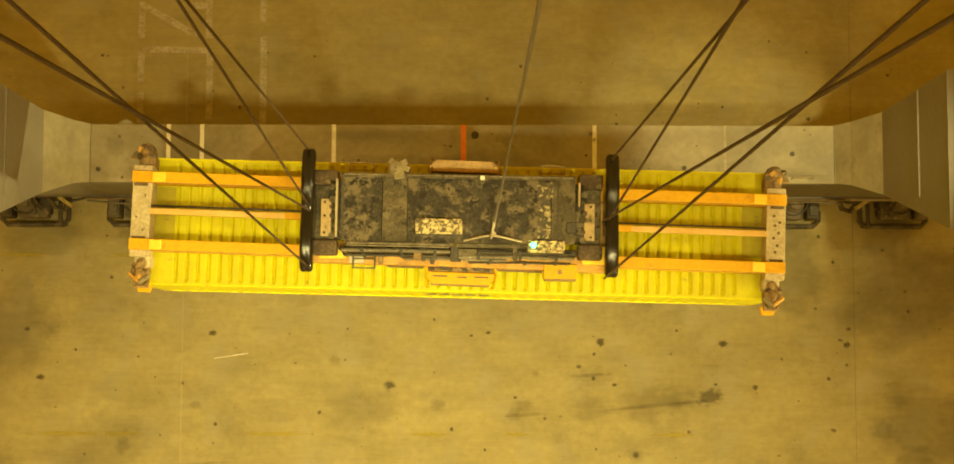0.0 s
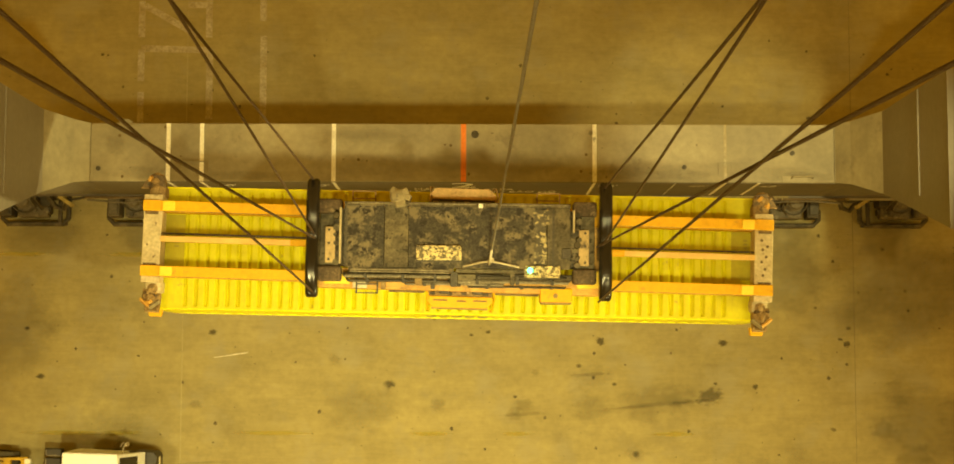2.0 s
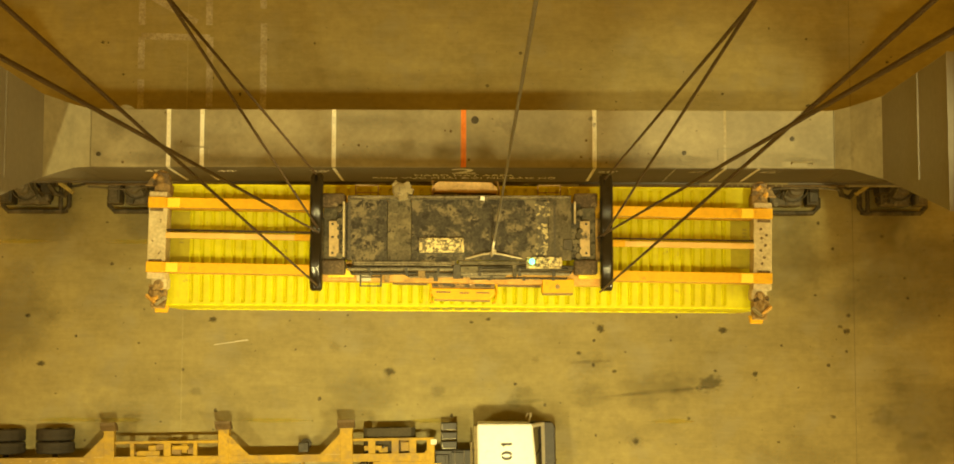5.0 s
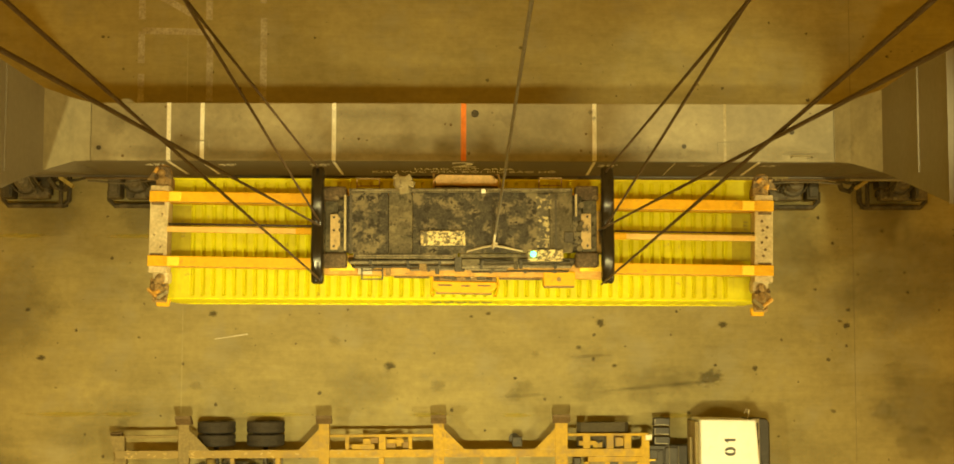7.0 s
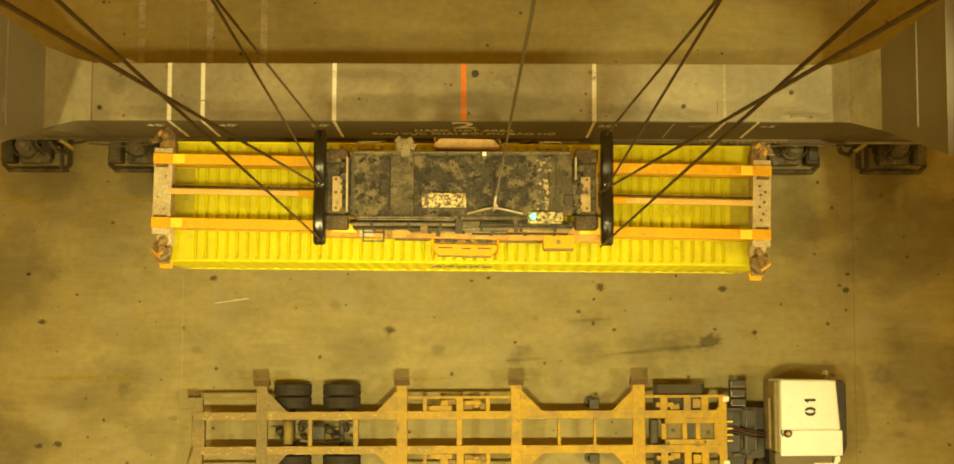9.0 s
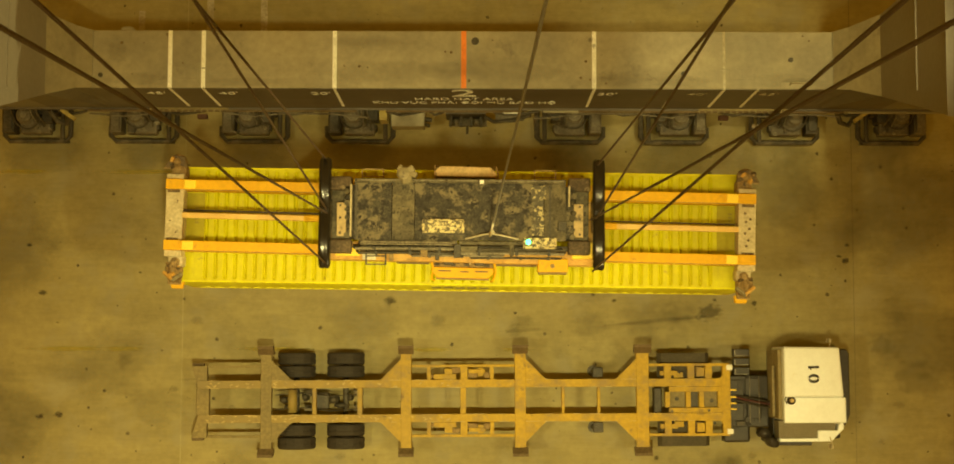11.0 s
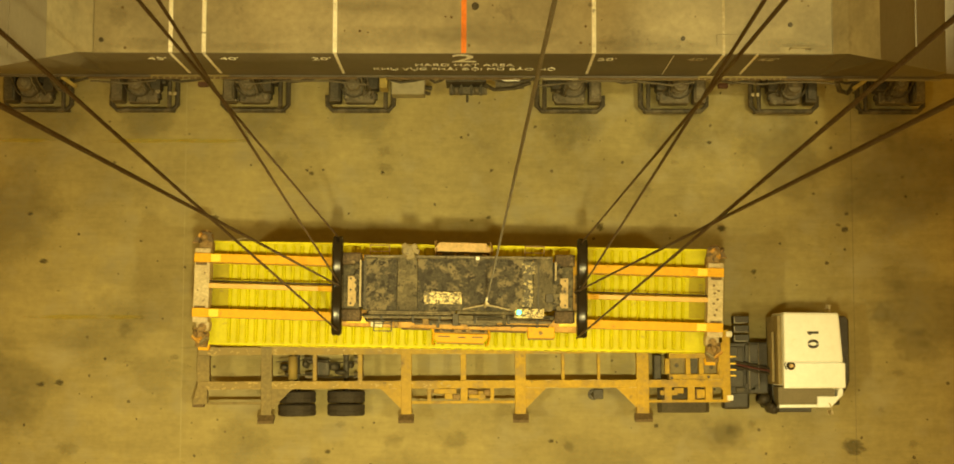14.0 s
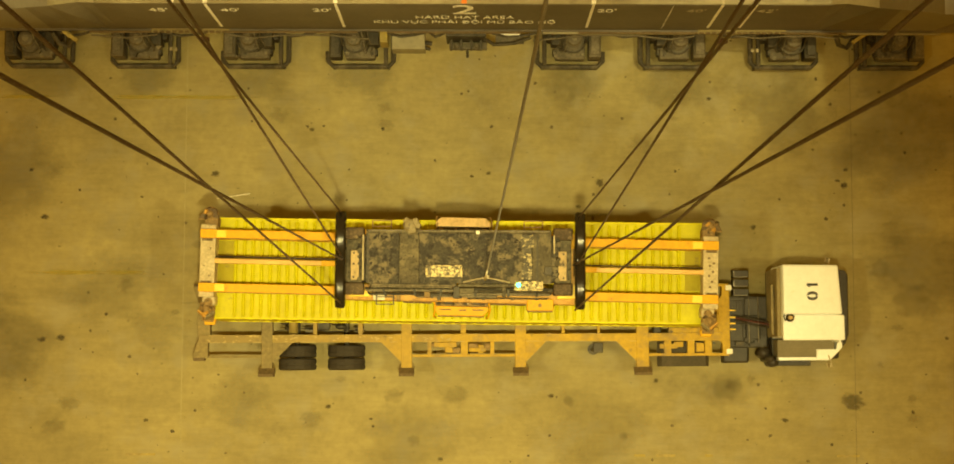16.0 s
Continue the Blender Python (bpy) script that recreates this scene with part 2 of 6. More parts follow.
BRASS_PATCH = material("flaking_yellow_patches", (0.055, 0.047, 0.03), 0.55, 0.1, (0.11, 0.095, 0.055), 4, 0.8, 30, 0.3, 0.15,
                       stain=(0.48, 0.40, 0.19), stain_scale=10, stain_from=0.52, stain_to=0.56, speck=(0.14, 0.12, 0.07), speck_scale=5, speck_from=0.58, speck_to=0.66)
FLAKED_PLATE = material("flaked_pale_plate", (0.60, 0.45, 0.21), 0.65, 0, (0.48, 0.35, 0.16), 3, 0.8, 16, 0.15, 0.06,
                        stain=(0.12, 0.09, 0.05), stain_scale=4, stain_from=0.56, stain_to=0.66)
GUARD_STEEL = material("dirty_guard_paint", (0.075, 0.064, 0.042), 0.7, 0.1, (0.045, 0.038, 0.025), 2, 0.9, 18, 0.4, 0.2, stain=(0.15, 0.125, 0.08), stain_scale=3, stain_from=0.50, stain_to=0.66)
DUSTY_STEEL = material("dusty_brown_steel", (0.165, 0.140, 0.092), 0.65, 0.1, (0.10, 0.085, 0.056), 3, 0.9, 20, 0.35, 0.2,
                       stain=(0.23, 0.195, 0.12), stain_scale=5, stain_from=0.58, stain_to=0.74)
BRASS_EDGE = material("flaking_yellow_rim", (0.74, 0.62, 0.28), 0.5, 0.1, (0.5, 0.4, 0.18), 4, 0.8, 30, 0.3, 0.15,
                      stain=(0.09, 0.07, 0.035), stain_scale=14, stain_from=0.50, stain_to=0.54)
GLOSS_BLACK = material("glossy_black_guard", (0.012, 0.010, 0.007), 0.20, 0.0, (0.018, 0.015, 0.011), 3, 0.6, 10, 0.2, 0.01, 0.5)
ROPE = material("greased_wire_rope", (0.075, 0.047, 0.024), 0.6, 0.2, (0.11, 0.07, 0.036), 12, 0.7, 90, 0.4, 0.3)
CABLE = material("grey_power_cable", (0.21, 0.20, 0.17), 0.6, 0, (0.20, 0.19, 0.16), 3, 0.5, 40, 0.2, 0.1)
LIT_CABLE = material("lit_cable_colour", (0.78, 0.74, 0.58), 0.6, 0, (0.55, 0.50, 0.36), 3, 0.5, 40, 0.2, 0.1)
STEEL = material("galvanised_steel", (0.60, 0.54, 0.38), 0.5, 0.3, (0.40, 0.35, 0.23), 6, 0.7)
GREEN_LAMP = material("green_signal_glow", (0.10, 1.0, 0.42), 0.3, bump=0, emission=5.5)
CHASSIS_YELLOW = material("worn_yellow_chassis_paint", (0.52, 0.34, 0.017), 0.6, 0, (0.40, 0.27, 0.027), 0.9, 0.8, 9, 0.14, 0.05, 0.4,
                          stain=(0.30, 0.21, 0.07), stain_scale=1.8, stain_from=0.48, stain_to=0.66, dust=(-4.5, 2.4, (0.255, 0.20, 0.08)), speck=(0.17, 0.12, 0.05), speck_scale=2.2, speck_from=0.60, speck_to=0.74)
CHASSIS_DULL = material("dusty_chassis_paint", (0.26, 0.205, 0.08), 0.7, 0, (0.20, 0.16, 0.07), 1.2, 0.8, 12, 0.18, 0.06,
                        stain=(0.38, 0.30, 0.12), stain_scale=5, stain_from=0.60, stain_to=0.75, speck=(0.15, 0.115, 0.05), speck_scale=2.2, speck_from=0.60, speck_to=0.74)
PALE_MARKS = material("pale_mark_paint", (0.52, 0.40, 0.14), 0.6, 0, (0.4, 0.30, 0.10), 4, 0.8, bump=0)
GUIDE_RUST = material("rusted_guide_plate", (0.13, 0.092, 0.045), 0.8, 0.1, (0.19, 0.135, 0.065), 4, 0.8, 20, 0.25, 0.15)
TYRE = material("black_tyre_rubber", (0.034, 0.028, 0.021), 0.8, 0, (0.052, 0.043, 0.031), 5, 0.7, 30, 0.2, 0.1)
MUDGUARD = material("dusty_rubber_mudguard", (0.085, 0.07, 0.042), 0.8, 0, (0.06, 0.05, 0.03), 2, 0.8, 18, 0.2, 0.08)
RIM = material("grey_wheel_rim", (0.30, 0.27, 0.20), 0.5, 0.4)
CAB_WHITE = material("white_cab_paint", (0.90, 0.96, 1.0), 0.35, 0, (0.84, 0.88, 0.90), 1.6, 0.6, 10, 0.03, 0.01, 0.5,
                     stain=(0.70, 0.68, 0.58), stain_scale=2.0, stain_from=0.64, stain_to=0.80)
DUSTY_CAB = material("dusty_beige_panel", (0.34, 0.28, 0.14), 0.7, 0, (0.20, 0.165, 0.085), 3, 0.8, 18, 0.2, 0.05)
CAB_DARK = material("dark_cab_trim", (0.026, 0.022, 0.017), 0.5, 0, (0.05, 0.042, 0.03), 4, 0.7, 20, 0.3, 0.1)
CAB_GREY = material("grey_grip_deck", (0.22, 0.19, 0.12), 0.7, 0, (0.15, 0.13, 0.08), 2, 0.6, 40, 0.2, 0.1)
GLASS_DARK = material("cab_window_glass", (0.02, 0.02, 0.02), 0.08, 0, bump=0)
RED_HOSE = material("red_air_hose", (0.10, 0.030, 0.026), 0.5, bump=0)
BLACK_PAINT = material("black_stencil_paint", (0.025, 0.022, 0.018), 0.5, bump=0)
AMBER = material("pale_amber_beacon", (0.75, 0.58, 0.28), 0.25, bump=0)
# ---- building helpers ----
def add_box(bm, x0, x1, y0, y1, z0, z1, bev=0.0, m=None):
    """A box between corners, with bevelled edges where bev is given, moved by m."""
    r = bmesh.ops.create_cube(bm, size=1.0)
    vs = r["verts"]
    mat = Matrix.Translation(((x0 + x1) / 2, (y0 + y1) / 2, (z0 + z1) / 2)) @ Matrix.Diagonal((x1 - x0, y1 - y0, z1 - z0, 1))
    bmesh.ops.transform(bm, matrix=(m @ mat if m else mat), verts=vs)
    if bev:
        es = list({e for v in vs for e in v.link_edges})
        bmesh.ops.bevel(bm, geom=es, offset=bev, segments=2, affect="EDGES", profile=0.5)
    return bm


def add_cyl(bm, a, b, radius, seg=16, r2=None):
    """A closed cylinder or cone from a to b."""
    a, b = Vector(a), Vector(b)
    d = b - a
    q = d.to_track_quat("Z", "Y").to_matrix().to_4x4()
    bmesh.ops.create_cone(bm, cap_ends=True, segments=seg, radius1=radius, radius2=radius if r2 is None else r2, depth=d.length,
                          matrix=Matrix.Translation((a + b) / 2) @ q)
    return bm


def add_tube(bm, pts, radius, seg=8):
    """One bent tube swept through pts, closed at both ends."""
    pts = [Vector(p) for p in pts]
    rings = []
    side = None
    for k, p in enumerate(pts):
        d = (pts[min(k + 1, len(pts) - 1)] - pts[max(k - 1, 0)]).normalized()
        if side is None:
            side = d.orthogonal().normalized()
        side = (side - d * side.dot(d)).normalized()
        up = d.cross(side)
        rings.append([bm.verts.new(p + (side * math.cos(2 * math.pi * q / seg) + up * math.sin(2 * math.pi * q / seg)) * radius) for q in range(seg)])
    for a, b in zip(rings, rings[1:]):
        for q in range(seg):
            bm.faces.new((a[q], a[(q + 1) % seg], b[(q + 1) % seg], b[q]))
    bm.faces.new(rings[0][::-1]), bm.faces.new(rings[-1])
    return bm


def add_lathe(bm, x, y, profile, seg=22):
    """One closed turned body about an upright axis at x, y; profile: rows of radius, height from below."""
    rings = [[bm.verts.new((x + r * math.cos(2 * math.pi * k / seg), y + r * math.sin(2 * math.pi * k / seg), z)) for k in range(seg)] for r, z in profile]
    for a, b in zip(rings, rings[1:]):
        for k in range(seg):
            bm.faces.new((a[k], a[(k + 1) % seg], b[(k + 1) % seg], b[k]))
    bm.faces.new(rings[0][::-1]), bm.faces.new(rings[-1])
    return bm


def add_prism(bm, outline, lo, hi, axis="z"):
    """A closed outline of (u, v) drawn out along an axis from lo to hi."""
    def at(u, v, w):
        return {"z": (u, v, w), "y": (u, w, v), "x": (w, u, v)}[axis]
    a = [bm.verts.new(at(u, v, lo)) for u, v in outline]
    b = [bm.verts.new(at(u, v, hi)) for u, v in outline]
    bm.faces.new(a), bm.faces.new(b)
    for i in range(len(a)):
        bm.faces.new((a[i], a[i - 1], b[i - 1], b[i]))
    bmesh.ops.recalc_face_normals(bm, faces=bm.faces)
    return bm


def soft(bm, offset=0.01):
    """Rounds the sharp edges of a whole bmesh."""
    es = [e for e in bm.edges if len(e.link_faces) == 2 and e.calc_face_angle(0) > 0.6]
    bmesh.ops.bevel(bm, geom=es, offset=offset, segments=2, affect="EDGES", profile=0.5, clamp_overlap=True)
    return bm


def part(name, bm, mat, parent=None, label="", smooth=False):
    me = bpy.data.meshes.new(name)
    bm.to_mesh(me)
    bm.free()
    me.materials.append(mat)
    if smooth:
        for p in me.polygons:
            p.use_smooth = True
    ob = new(name, me)
    if parent:
        ob.parent = parent
    return tagged(ob, label)


def box_part(name, dims, mat, parent, label="", bev=0.008):
    return part(name, add_box(bmesh.new(), *dims, bev), mat, parent, label)


def lettering(name, words, size, mat, parent, m, width=1.0, label="", bold=0.0, gap=1.0):
    """Flat raised letters in the built-in font, centred at m."""
    cu = bpy.data.curves.new(name, "FONT")
    cu.body, cu.size, cu.extrude, cu.align_x, cu.align_y = words, size, 0.003, "CENTER", "CENTER"
    cu.offset = bold
    cu.space_character = gap
    tmp = new(name + "_curve", cu)
    bpy.context.view_layer.update()
    me = bpy.data.meshes.new_from_object(tmp.evaluated_get(bpy.context.evaluated_depsgraph_get()))
    bpy.data.objects.remove(tmp)
    bpy.data.curves.remove(cu)
    me.transform(m @ Matrix.Diagonal((width, 1, 1, 1)))
    me.materials.clear()
    me.materials.append(mat)
    ob = new(name, me)
    ob.parent = parent
    return tagged(ob, label)


# ---- ground ----
def build_ground():
    bm = bmesh.new()
    bmesh.ops.create_grid(bm, x_segments=24, y_segments=24, size=600)
    tagged(part("ground", bm, CONCRETE), "stained concrete quay apron under yellow floodlights", "ground", kind="structure")
    for x in (10.42, 28.4):
        tagged(part("trim_joint", add_box(bmesh.new(), x - 0.01, x + 0.01, -60, 60, -0.01, 0.004), SEALANT), "narrow sealed joint in the concrete slab", "joint", kind="structure")
    for x in (-7.54, -25.5):
        tagged(part("trim_joint", add_box(bmesh.new(), x - 0.012, x + 0.012, -60, 60, -0.01, 0.003), PALE_JOINT), "narrow pale filled joint in the concrete slab", "joint", kind="structure")
    for y in (-11.6, 8.0):
        tagged(part("trim_joint", add_box(bmesh.new(), -60, 60, y - 0.012, y + 0.012, -0.01, 0.004), SEALANT), "narrow sealed joint in the concrete slab", "joint", kind="structure")


def stain_disc(mat):
    bm = bmesh.new()
    bmesh.ops.create_circle(bm, cap_ends=True, segments=24, radius=1.0)
    me = bpy.data.meshes.new("oil_stain")
    bm.to_mesh(me)
    bm.free()
    me.materials.append(mat)
    return me


def build_stains():
    rng = random.Random(4)
    dark = [(-6.73, -3.45, 0.10), (3.63, -3.67, 0.15), (6.9, -3.7, 0.13), (10.21, -3.72, 0.11), (7.75, -4.86, 0.10),
            (0.18, -3.5, 0.05), (-11.3, -4.63, 0.09), (4.0, -4.8, 0.06), (-11.69, -3.35, 0.06), (-4.14, -2.24, 0.07),
            (-2.23, -2.21, 0.06), (0.63, -3.42, 0.06), (5.97, -6.04, 0.06), (2.3, -9.38, 0.07), (-10.79, -7.87, 0.10), (-11.28, -7.92, 0.09),
            (5.1, -8.97, 0.08), (8.53, -10.01, 0.08), (-3.62, -9.68, 0.07), (6.69, -4.78, 0.05), (-8.7, -4.08, 0.04),
            (-8.47, -10.05, 0.06), (0.08, -1.18, 0.05), (6.59, -1.37, 0.06)]
    old = [(6.56, -5.12, 0.30), (4.56, -6.65, 0.10), (-2.0, -4.82, 0.12), (10.35, -9.52, 0.26)]
    # the first seven darken the ground at the bogies, painted shade as well as dirt
    pale = [(-11.4, -0.9, 0.9), (-8.6, -0.8, 0.7), (-5.6, -0.9, 0.8), (-2.8, -0.8, 0.7), (2.9, -0.9, 0.9), (5.7, -0.9, 1.0), (11.3, -0.9, 0.8), (-2.0, -4.82, 0.20), (1.89, -4.49, 0.10), (1.32, -5.62, 0.22), (4.56, -6.65, 0.24), (6.92, -9.2, 0.42),
            (-4.07, -10.01, 0.28), (7.2, -9.1, 0.24), (11.15, -5.98, 0.35), (11.94, -6.79, 0.5), (1.57, -5.36, 0.22), (-0.71, -5.36, 0.2), (-5.42, -8.07, 0.12),
            (11.94, -9.43, 0.14)]
    tails = [(5.2, -5.33, 1.15, 0.07), (4.4, -5.42, 0.7, 0.05), (5.9, -5.25, 0.6, 0.06), (3.3, -4.55, 0.6, 0.06), (-6.9, -6.9, 0.9, 0.05), (1.6, -5.6, 0.7, 0.06)]
    wide = [(3.4, -5.45, 0.5), (4.9, -5.30, 0.6), (5.7, -5.2, 0.5), (3.4, -4.6, 0.5), (-9.5, -6.5, 1.1), (-6.0, -9.5, 0.9), (8.9, -7.6, 1.2), (3.5, -10.3, 1.3), (-1.5, -10.6, 1.4),
            (-2.8, -5.5, 0.8), (6.9, -9.2, 0.8), (-8.2, -7.6, 0.7)]
    # broad discs paint in shade by the right leg and the sides, plus mud
    grime = [(8.6, -1.7, 1.5), (11.9, -2.4, 1.7), (12.6, -6.0, 1.6), (-12.4, -3.4, 1.7), (-12.3, -8.0, 1.5)]
    old += [(rng.uniform(-12, 12), rng.uniform(-12, -1.5), 0.03 + 0.05 * rng.random() ** 2) for _ in range(18)]
    pale += [(rng.uniform(-12, 12), rng.uniform(-12, -1.5), rng.uniform(0.10, 0.30)) for _ in range(24)]
    for rows, mat, text in ((dark, OIL, "small dark oil stain on the concrete"), (old, OLD_OIL, "old soaked-in oil stain on the concrete"), (pale, SMEAR_SHADE, "faint dark smudge on the concrete"), (wide, WIDE_SMEAR, "wide faint tyre smear on the concrete"), (grime, SHADE_GRIME, "broad dark patch of painted shade and mud on the concrete")):
        disc = stain_disc(mat)
        for k, (x, y, r) in enumerate(rows):
            ob = new("oil_stain", disc)
            ob.location, ob.scale, ob.rotation_euler = (x, y, 0.004 + 0.0004 * k), (r * 1.05 * rng.uniform(0.9, 1.5), r * 0.95, 1), (0, 0, rng.uniform(-0.3, 0.3))
            tagged(ob, text, "stain", "stains on the apron", kind="structure")
    tail = stain_disc(SMEAR_SHADE)
    for k, (x, y, w, d) in enumerate(tails):
        ob = new("oil_stain", tail)
        ob.location, ob.scale, ob.rotation_euler = (x, y, 0.018 + 0.0004 * k), (w, d, 1), (0, 0, 0.06)
        tagged(ob, "thin dark drag streak on the concrete", "stain", "stains on the apron", kind="structure")
    bm = bmesh.new()
    for k in range(520):
        x, y = rng.uniform(-14, 14), rng.uniform(-14, 4.5)
        r = 0.012 + 0.045 * rng.random() ** 3
        n, a0 = rng.randint(5, 8), rng.uniform(0, 6.28)
        ring = []
        for q in range(n):
            a = a0 + 2 * math.pi * q / n
            ring.append(bm.verts.new((x + r * rng.uniform(0.6, 1.3) * math.cos(a), y + r * rng.uniform(0.6, 1.3) * math.sin(a), 0.0035)))
        bm.faces.new(ring)
    bmesh.ops.recalc_face_normals(bm, faces=bm.faces)
    tagged(part("drip_specks", bm, DRIP), "small dark drips and pits scattered over the concrete", "stain", kind="stuff")
    bm = bmesh.new()
    add_box(bm, -6.69, -5.78, -0.008, 0.008, 0, 0.004, m=pose(0, -4.05, 0) @ pose(-6.2, 0, 0, 0, 0, 8) @ pose(6.2, 0, 0))
    add_box(bm, -6.15, -5.78, 0.012, 0.022, 0, 0.004, m=pose(0, -4.05, 0) @ pose(-6.2, 0, 0, 0, 0, 8) @ pose(6.2, 0, 0))
    tagged(part("scuff_mark", bm, WHITE_SCUFF), "thin white scrape mark across the concrete", "mark", kind="structure")
    # worn lane lines in short remnants
    for y, spans in ((-10.95, ((4.5, 4.8), (5.1, 5.6), (6.4, 6.6), (9.9, 10.5), (-9.0, -8.2))),):
        for a, b in spans:
            tagged(part("lane_line", add_box(bmesh.new(), a, b, y - 0.03, y + 0.03, -0.01, 0.004), WORN_YELLOW), "worn remnant of a yellow lane line", "lane line", "worn lane lines", kind="structure")
    disc = stain_disc(WORN_LINE)
    for k, (a, b, y) in enumerate(((-11.6, -9.6, -6.12), (-9.7, -8.6, -6.12), (-6.0, -4.2, -6.12), (-1.4, -0.4, -6.12), (1.0, 1.8, -6.12), (5.0, 6.1, -6.12),
                                   (-9.8, -7.6, -1.36), (-8.2, -5.8, -1.36), (-12.6, -11.2, -1.36))):
        ob = new("lane_line", disc)
        ob.location, ob.scale = ((a + b) / 2, y, 0.004 + 0.0004 * k), ((b - a) * 0.62, 0.075, 1)
        tagged(ob, "worn smeared remnant of a yellow lane line", "lane line", "worn lane lines", kind="structure")
    # large worn painted strokes beyond the crane beam
    strokes = [(-8.80, 5.55, -8.80, 4.55), (-8.70, 5.42, -7.30, 4.62), (-6.97, 6.6, -6.97, 4.55), (-7.55, 5.45, -6.97, 5.45),
               (-8.80, 4.22, -8.80, 3.35), (-8.80, 4.24, -6.94, 4.20), (-6.94, 4.22, -6.94, 2.3), (-8.80, 3.05, -8.80, 2.2), (-5.50, 7.5, -5.50, 5.0), (-5.48, 4.6, -5.48, 2.0)]
    for k, (x0, y0, x1, y1) in enumerate(strokes):
        d = math.hypot(x1 - x0, y1 - y0)
        m = pose((x0 + x1) / 2, (y0 + y1) / 2, 0, 0, 0, math.degrees(math.atan2(y1 - y0, x1 - x0)))
        tagged(part("painted_stroke", add_box(bmesh.new(), -d / 2, d / 2, -0.09, 0.09, -0.01, 0.004 + 0.001 * k, m=m), WORN_WHITE), "worn white stroke of a large painted ground letter", "ground marking", "painted strokes beyond the beam", kind="structure")


# ---- crane: sill beam, legs and wheel bogies ----
BEAM_TOP, BEAM_LOW, BEAM_BACK = 5.16, 2.35, 1.38


def build_crane():
    crane = tagged(new("quay_crane"), "grey steel quay crane portal with marked beam on wheel bogies", "crane")
    beam = part("sill_beam", soft(add_box(bmesh.new(), -8.8, 8.75, 0, BEAM_BACK, BEAM_LOW, BEAM_TOP), 0.02), BEAM_GREY, crane, "grey sill beam with a grimy top")
    # front web panel, a darker grey than the beam
    part("web_panel", add_box(bmesh.new(), -9.6, 9.6, -0.012, -0.001, BEAM_LOW + 0.03, BEAM_TOP - 0.03), FACE_GREY, beam, "dark grey front web")
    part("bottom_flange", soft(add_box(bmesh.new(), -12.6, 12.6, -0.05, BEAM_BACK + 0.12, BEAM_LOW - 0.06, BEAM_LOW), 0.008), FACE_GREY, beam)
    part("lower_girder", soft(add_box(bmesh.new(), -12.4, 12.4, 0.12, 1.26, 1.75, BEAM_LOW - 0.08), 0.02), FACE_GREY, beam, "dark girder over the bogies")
    for x in (-7.9, -4.5, 4.6, 7.9, -0.3):
        part("conduit", add_tube(bmesh.new(), [(x - 1.7, -0.09, BEAM_LOW + 0.06), (x, -0.09, BEAM_LOW + 0.05), (x + 1.75, -0.09, BEAM_LOW + 0.06)], 0.03), GUIDE_RUST, beam)
    for x0, x1 in ((-8.0, -6.0), (5.95, 8.2)):
        bm = bmesh.new()
        add_box(bm, x0, x1, -0.07, -0.02, BEAM_LOW + 0.11, BEAM_LOW + 0.12)
        for k in range(int((x1 - x0) / 0.16)):
            add_box(bm, x0 + 0.16 * k, x0 + 0.16 * k + 0.04, -0.12, -0.07, BEAM_LOW + 0.05, BEAM_LOW + 0.13)
        part("cable_tray", bm, CHASSIS_DULL, beam, "perforated cable tray on the beam's lower edge")
    # stripes over the top and down the front
    for x, mat, down in ((-6.96, STRIPE_WHITE, 2.68), (-6.17, STRIPE_WHITE, 2.68), (-3.06, STRIPE_WHITE, 2.68), (0.0, STRIPE_ORANGE, 5.02), (3.09, STRIPE_WHITE, 2.68), (6.17, STRIPE_WHITE, 2.68), (6.97, STRIPE_WHITE, 2.68)):
        w = 0.050 if mat is STRIPE_WHITE else 0.062
        top = 0.6 * w if x == 6.17 else w
        if x < 6.5:
            part("stripe", add_box(bmesh.new(), x - top, x + top, 0.004, BEAM_BACK - 0.004, BEAM_TOP - 0.002, BEAM_TOP + 0.004), WORN_WHITE if x == 6.17 else mat, beam, "white spreader position stripe" if mat is STRIPE_WHITE else "orange centre stripe")
        if down < 5:
            part("stripe", add_box(bmesh.new(), x - 0.7 * w, x + 0.7 * w, -0.018, -0.010, down, BEAM_TOP - 0.02), mat, beam, "white spreader position stripe")
    part("weld_seam", add_box(bmesh.new(), 5.0, 5.016, -0.016, -0.012, 2.6, 5.0), STRIPE_WHITE, beam)
    part_names = (("2", 1.28, 0.0, 4.55, 1.02), ("HARD HAT AREA", 0.46, 0.0, 3.78, 0.69), ("KHU VỰC PHẢI ĐỘI MŨ BẢO HỘ", 0.42, 0.0, 3.25, 0.735),
                  ("20'", 0.45, -3.44, 4.50, 0.92), ("20'", 0.45, 3.45, 4.50, 0.92), ("40'", 0.45, -5.66, 4.50, 0.92), ("40'", 0.45, 5.62, 4.50, 0.92),
                  ("45'", 0.45, -7.40, 4.50, 0.92), ("45'", 0.45, 7.34, 4.50, 0.92))
    for words, size, x, z, width in part_names:
        lettering("lettering", words, size, WORN_WHITE if x > 5 else STRIPE_WHITE, beam, pose(x, -0.016, z, 90, 0, 0), width, "white painted beam lettering", -0.002 if size < 0.5 else 0.006)
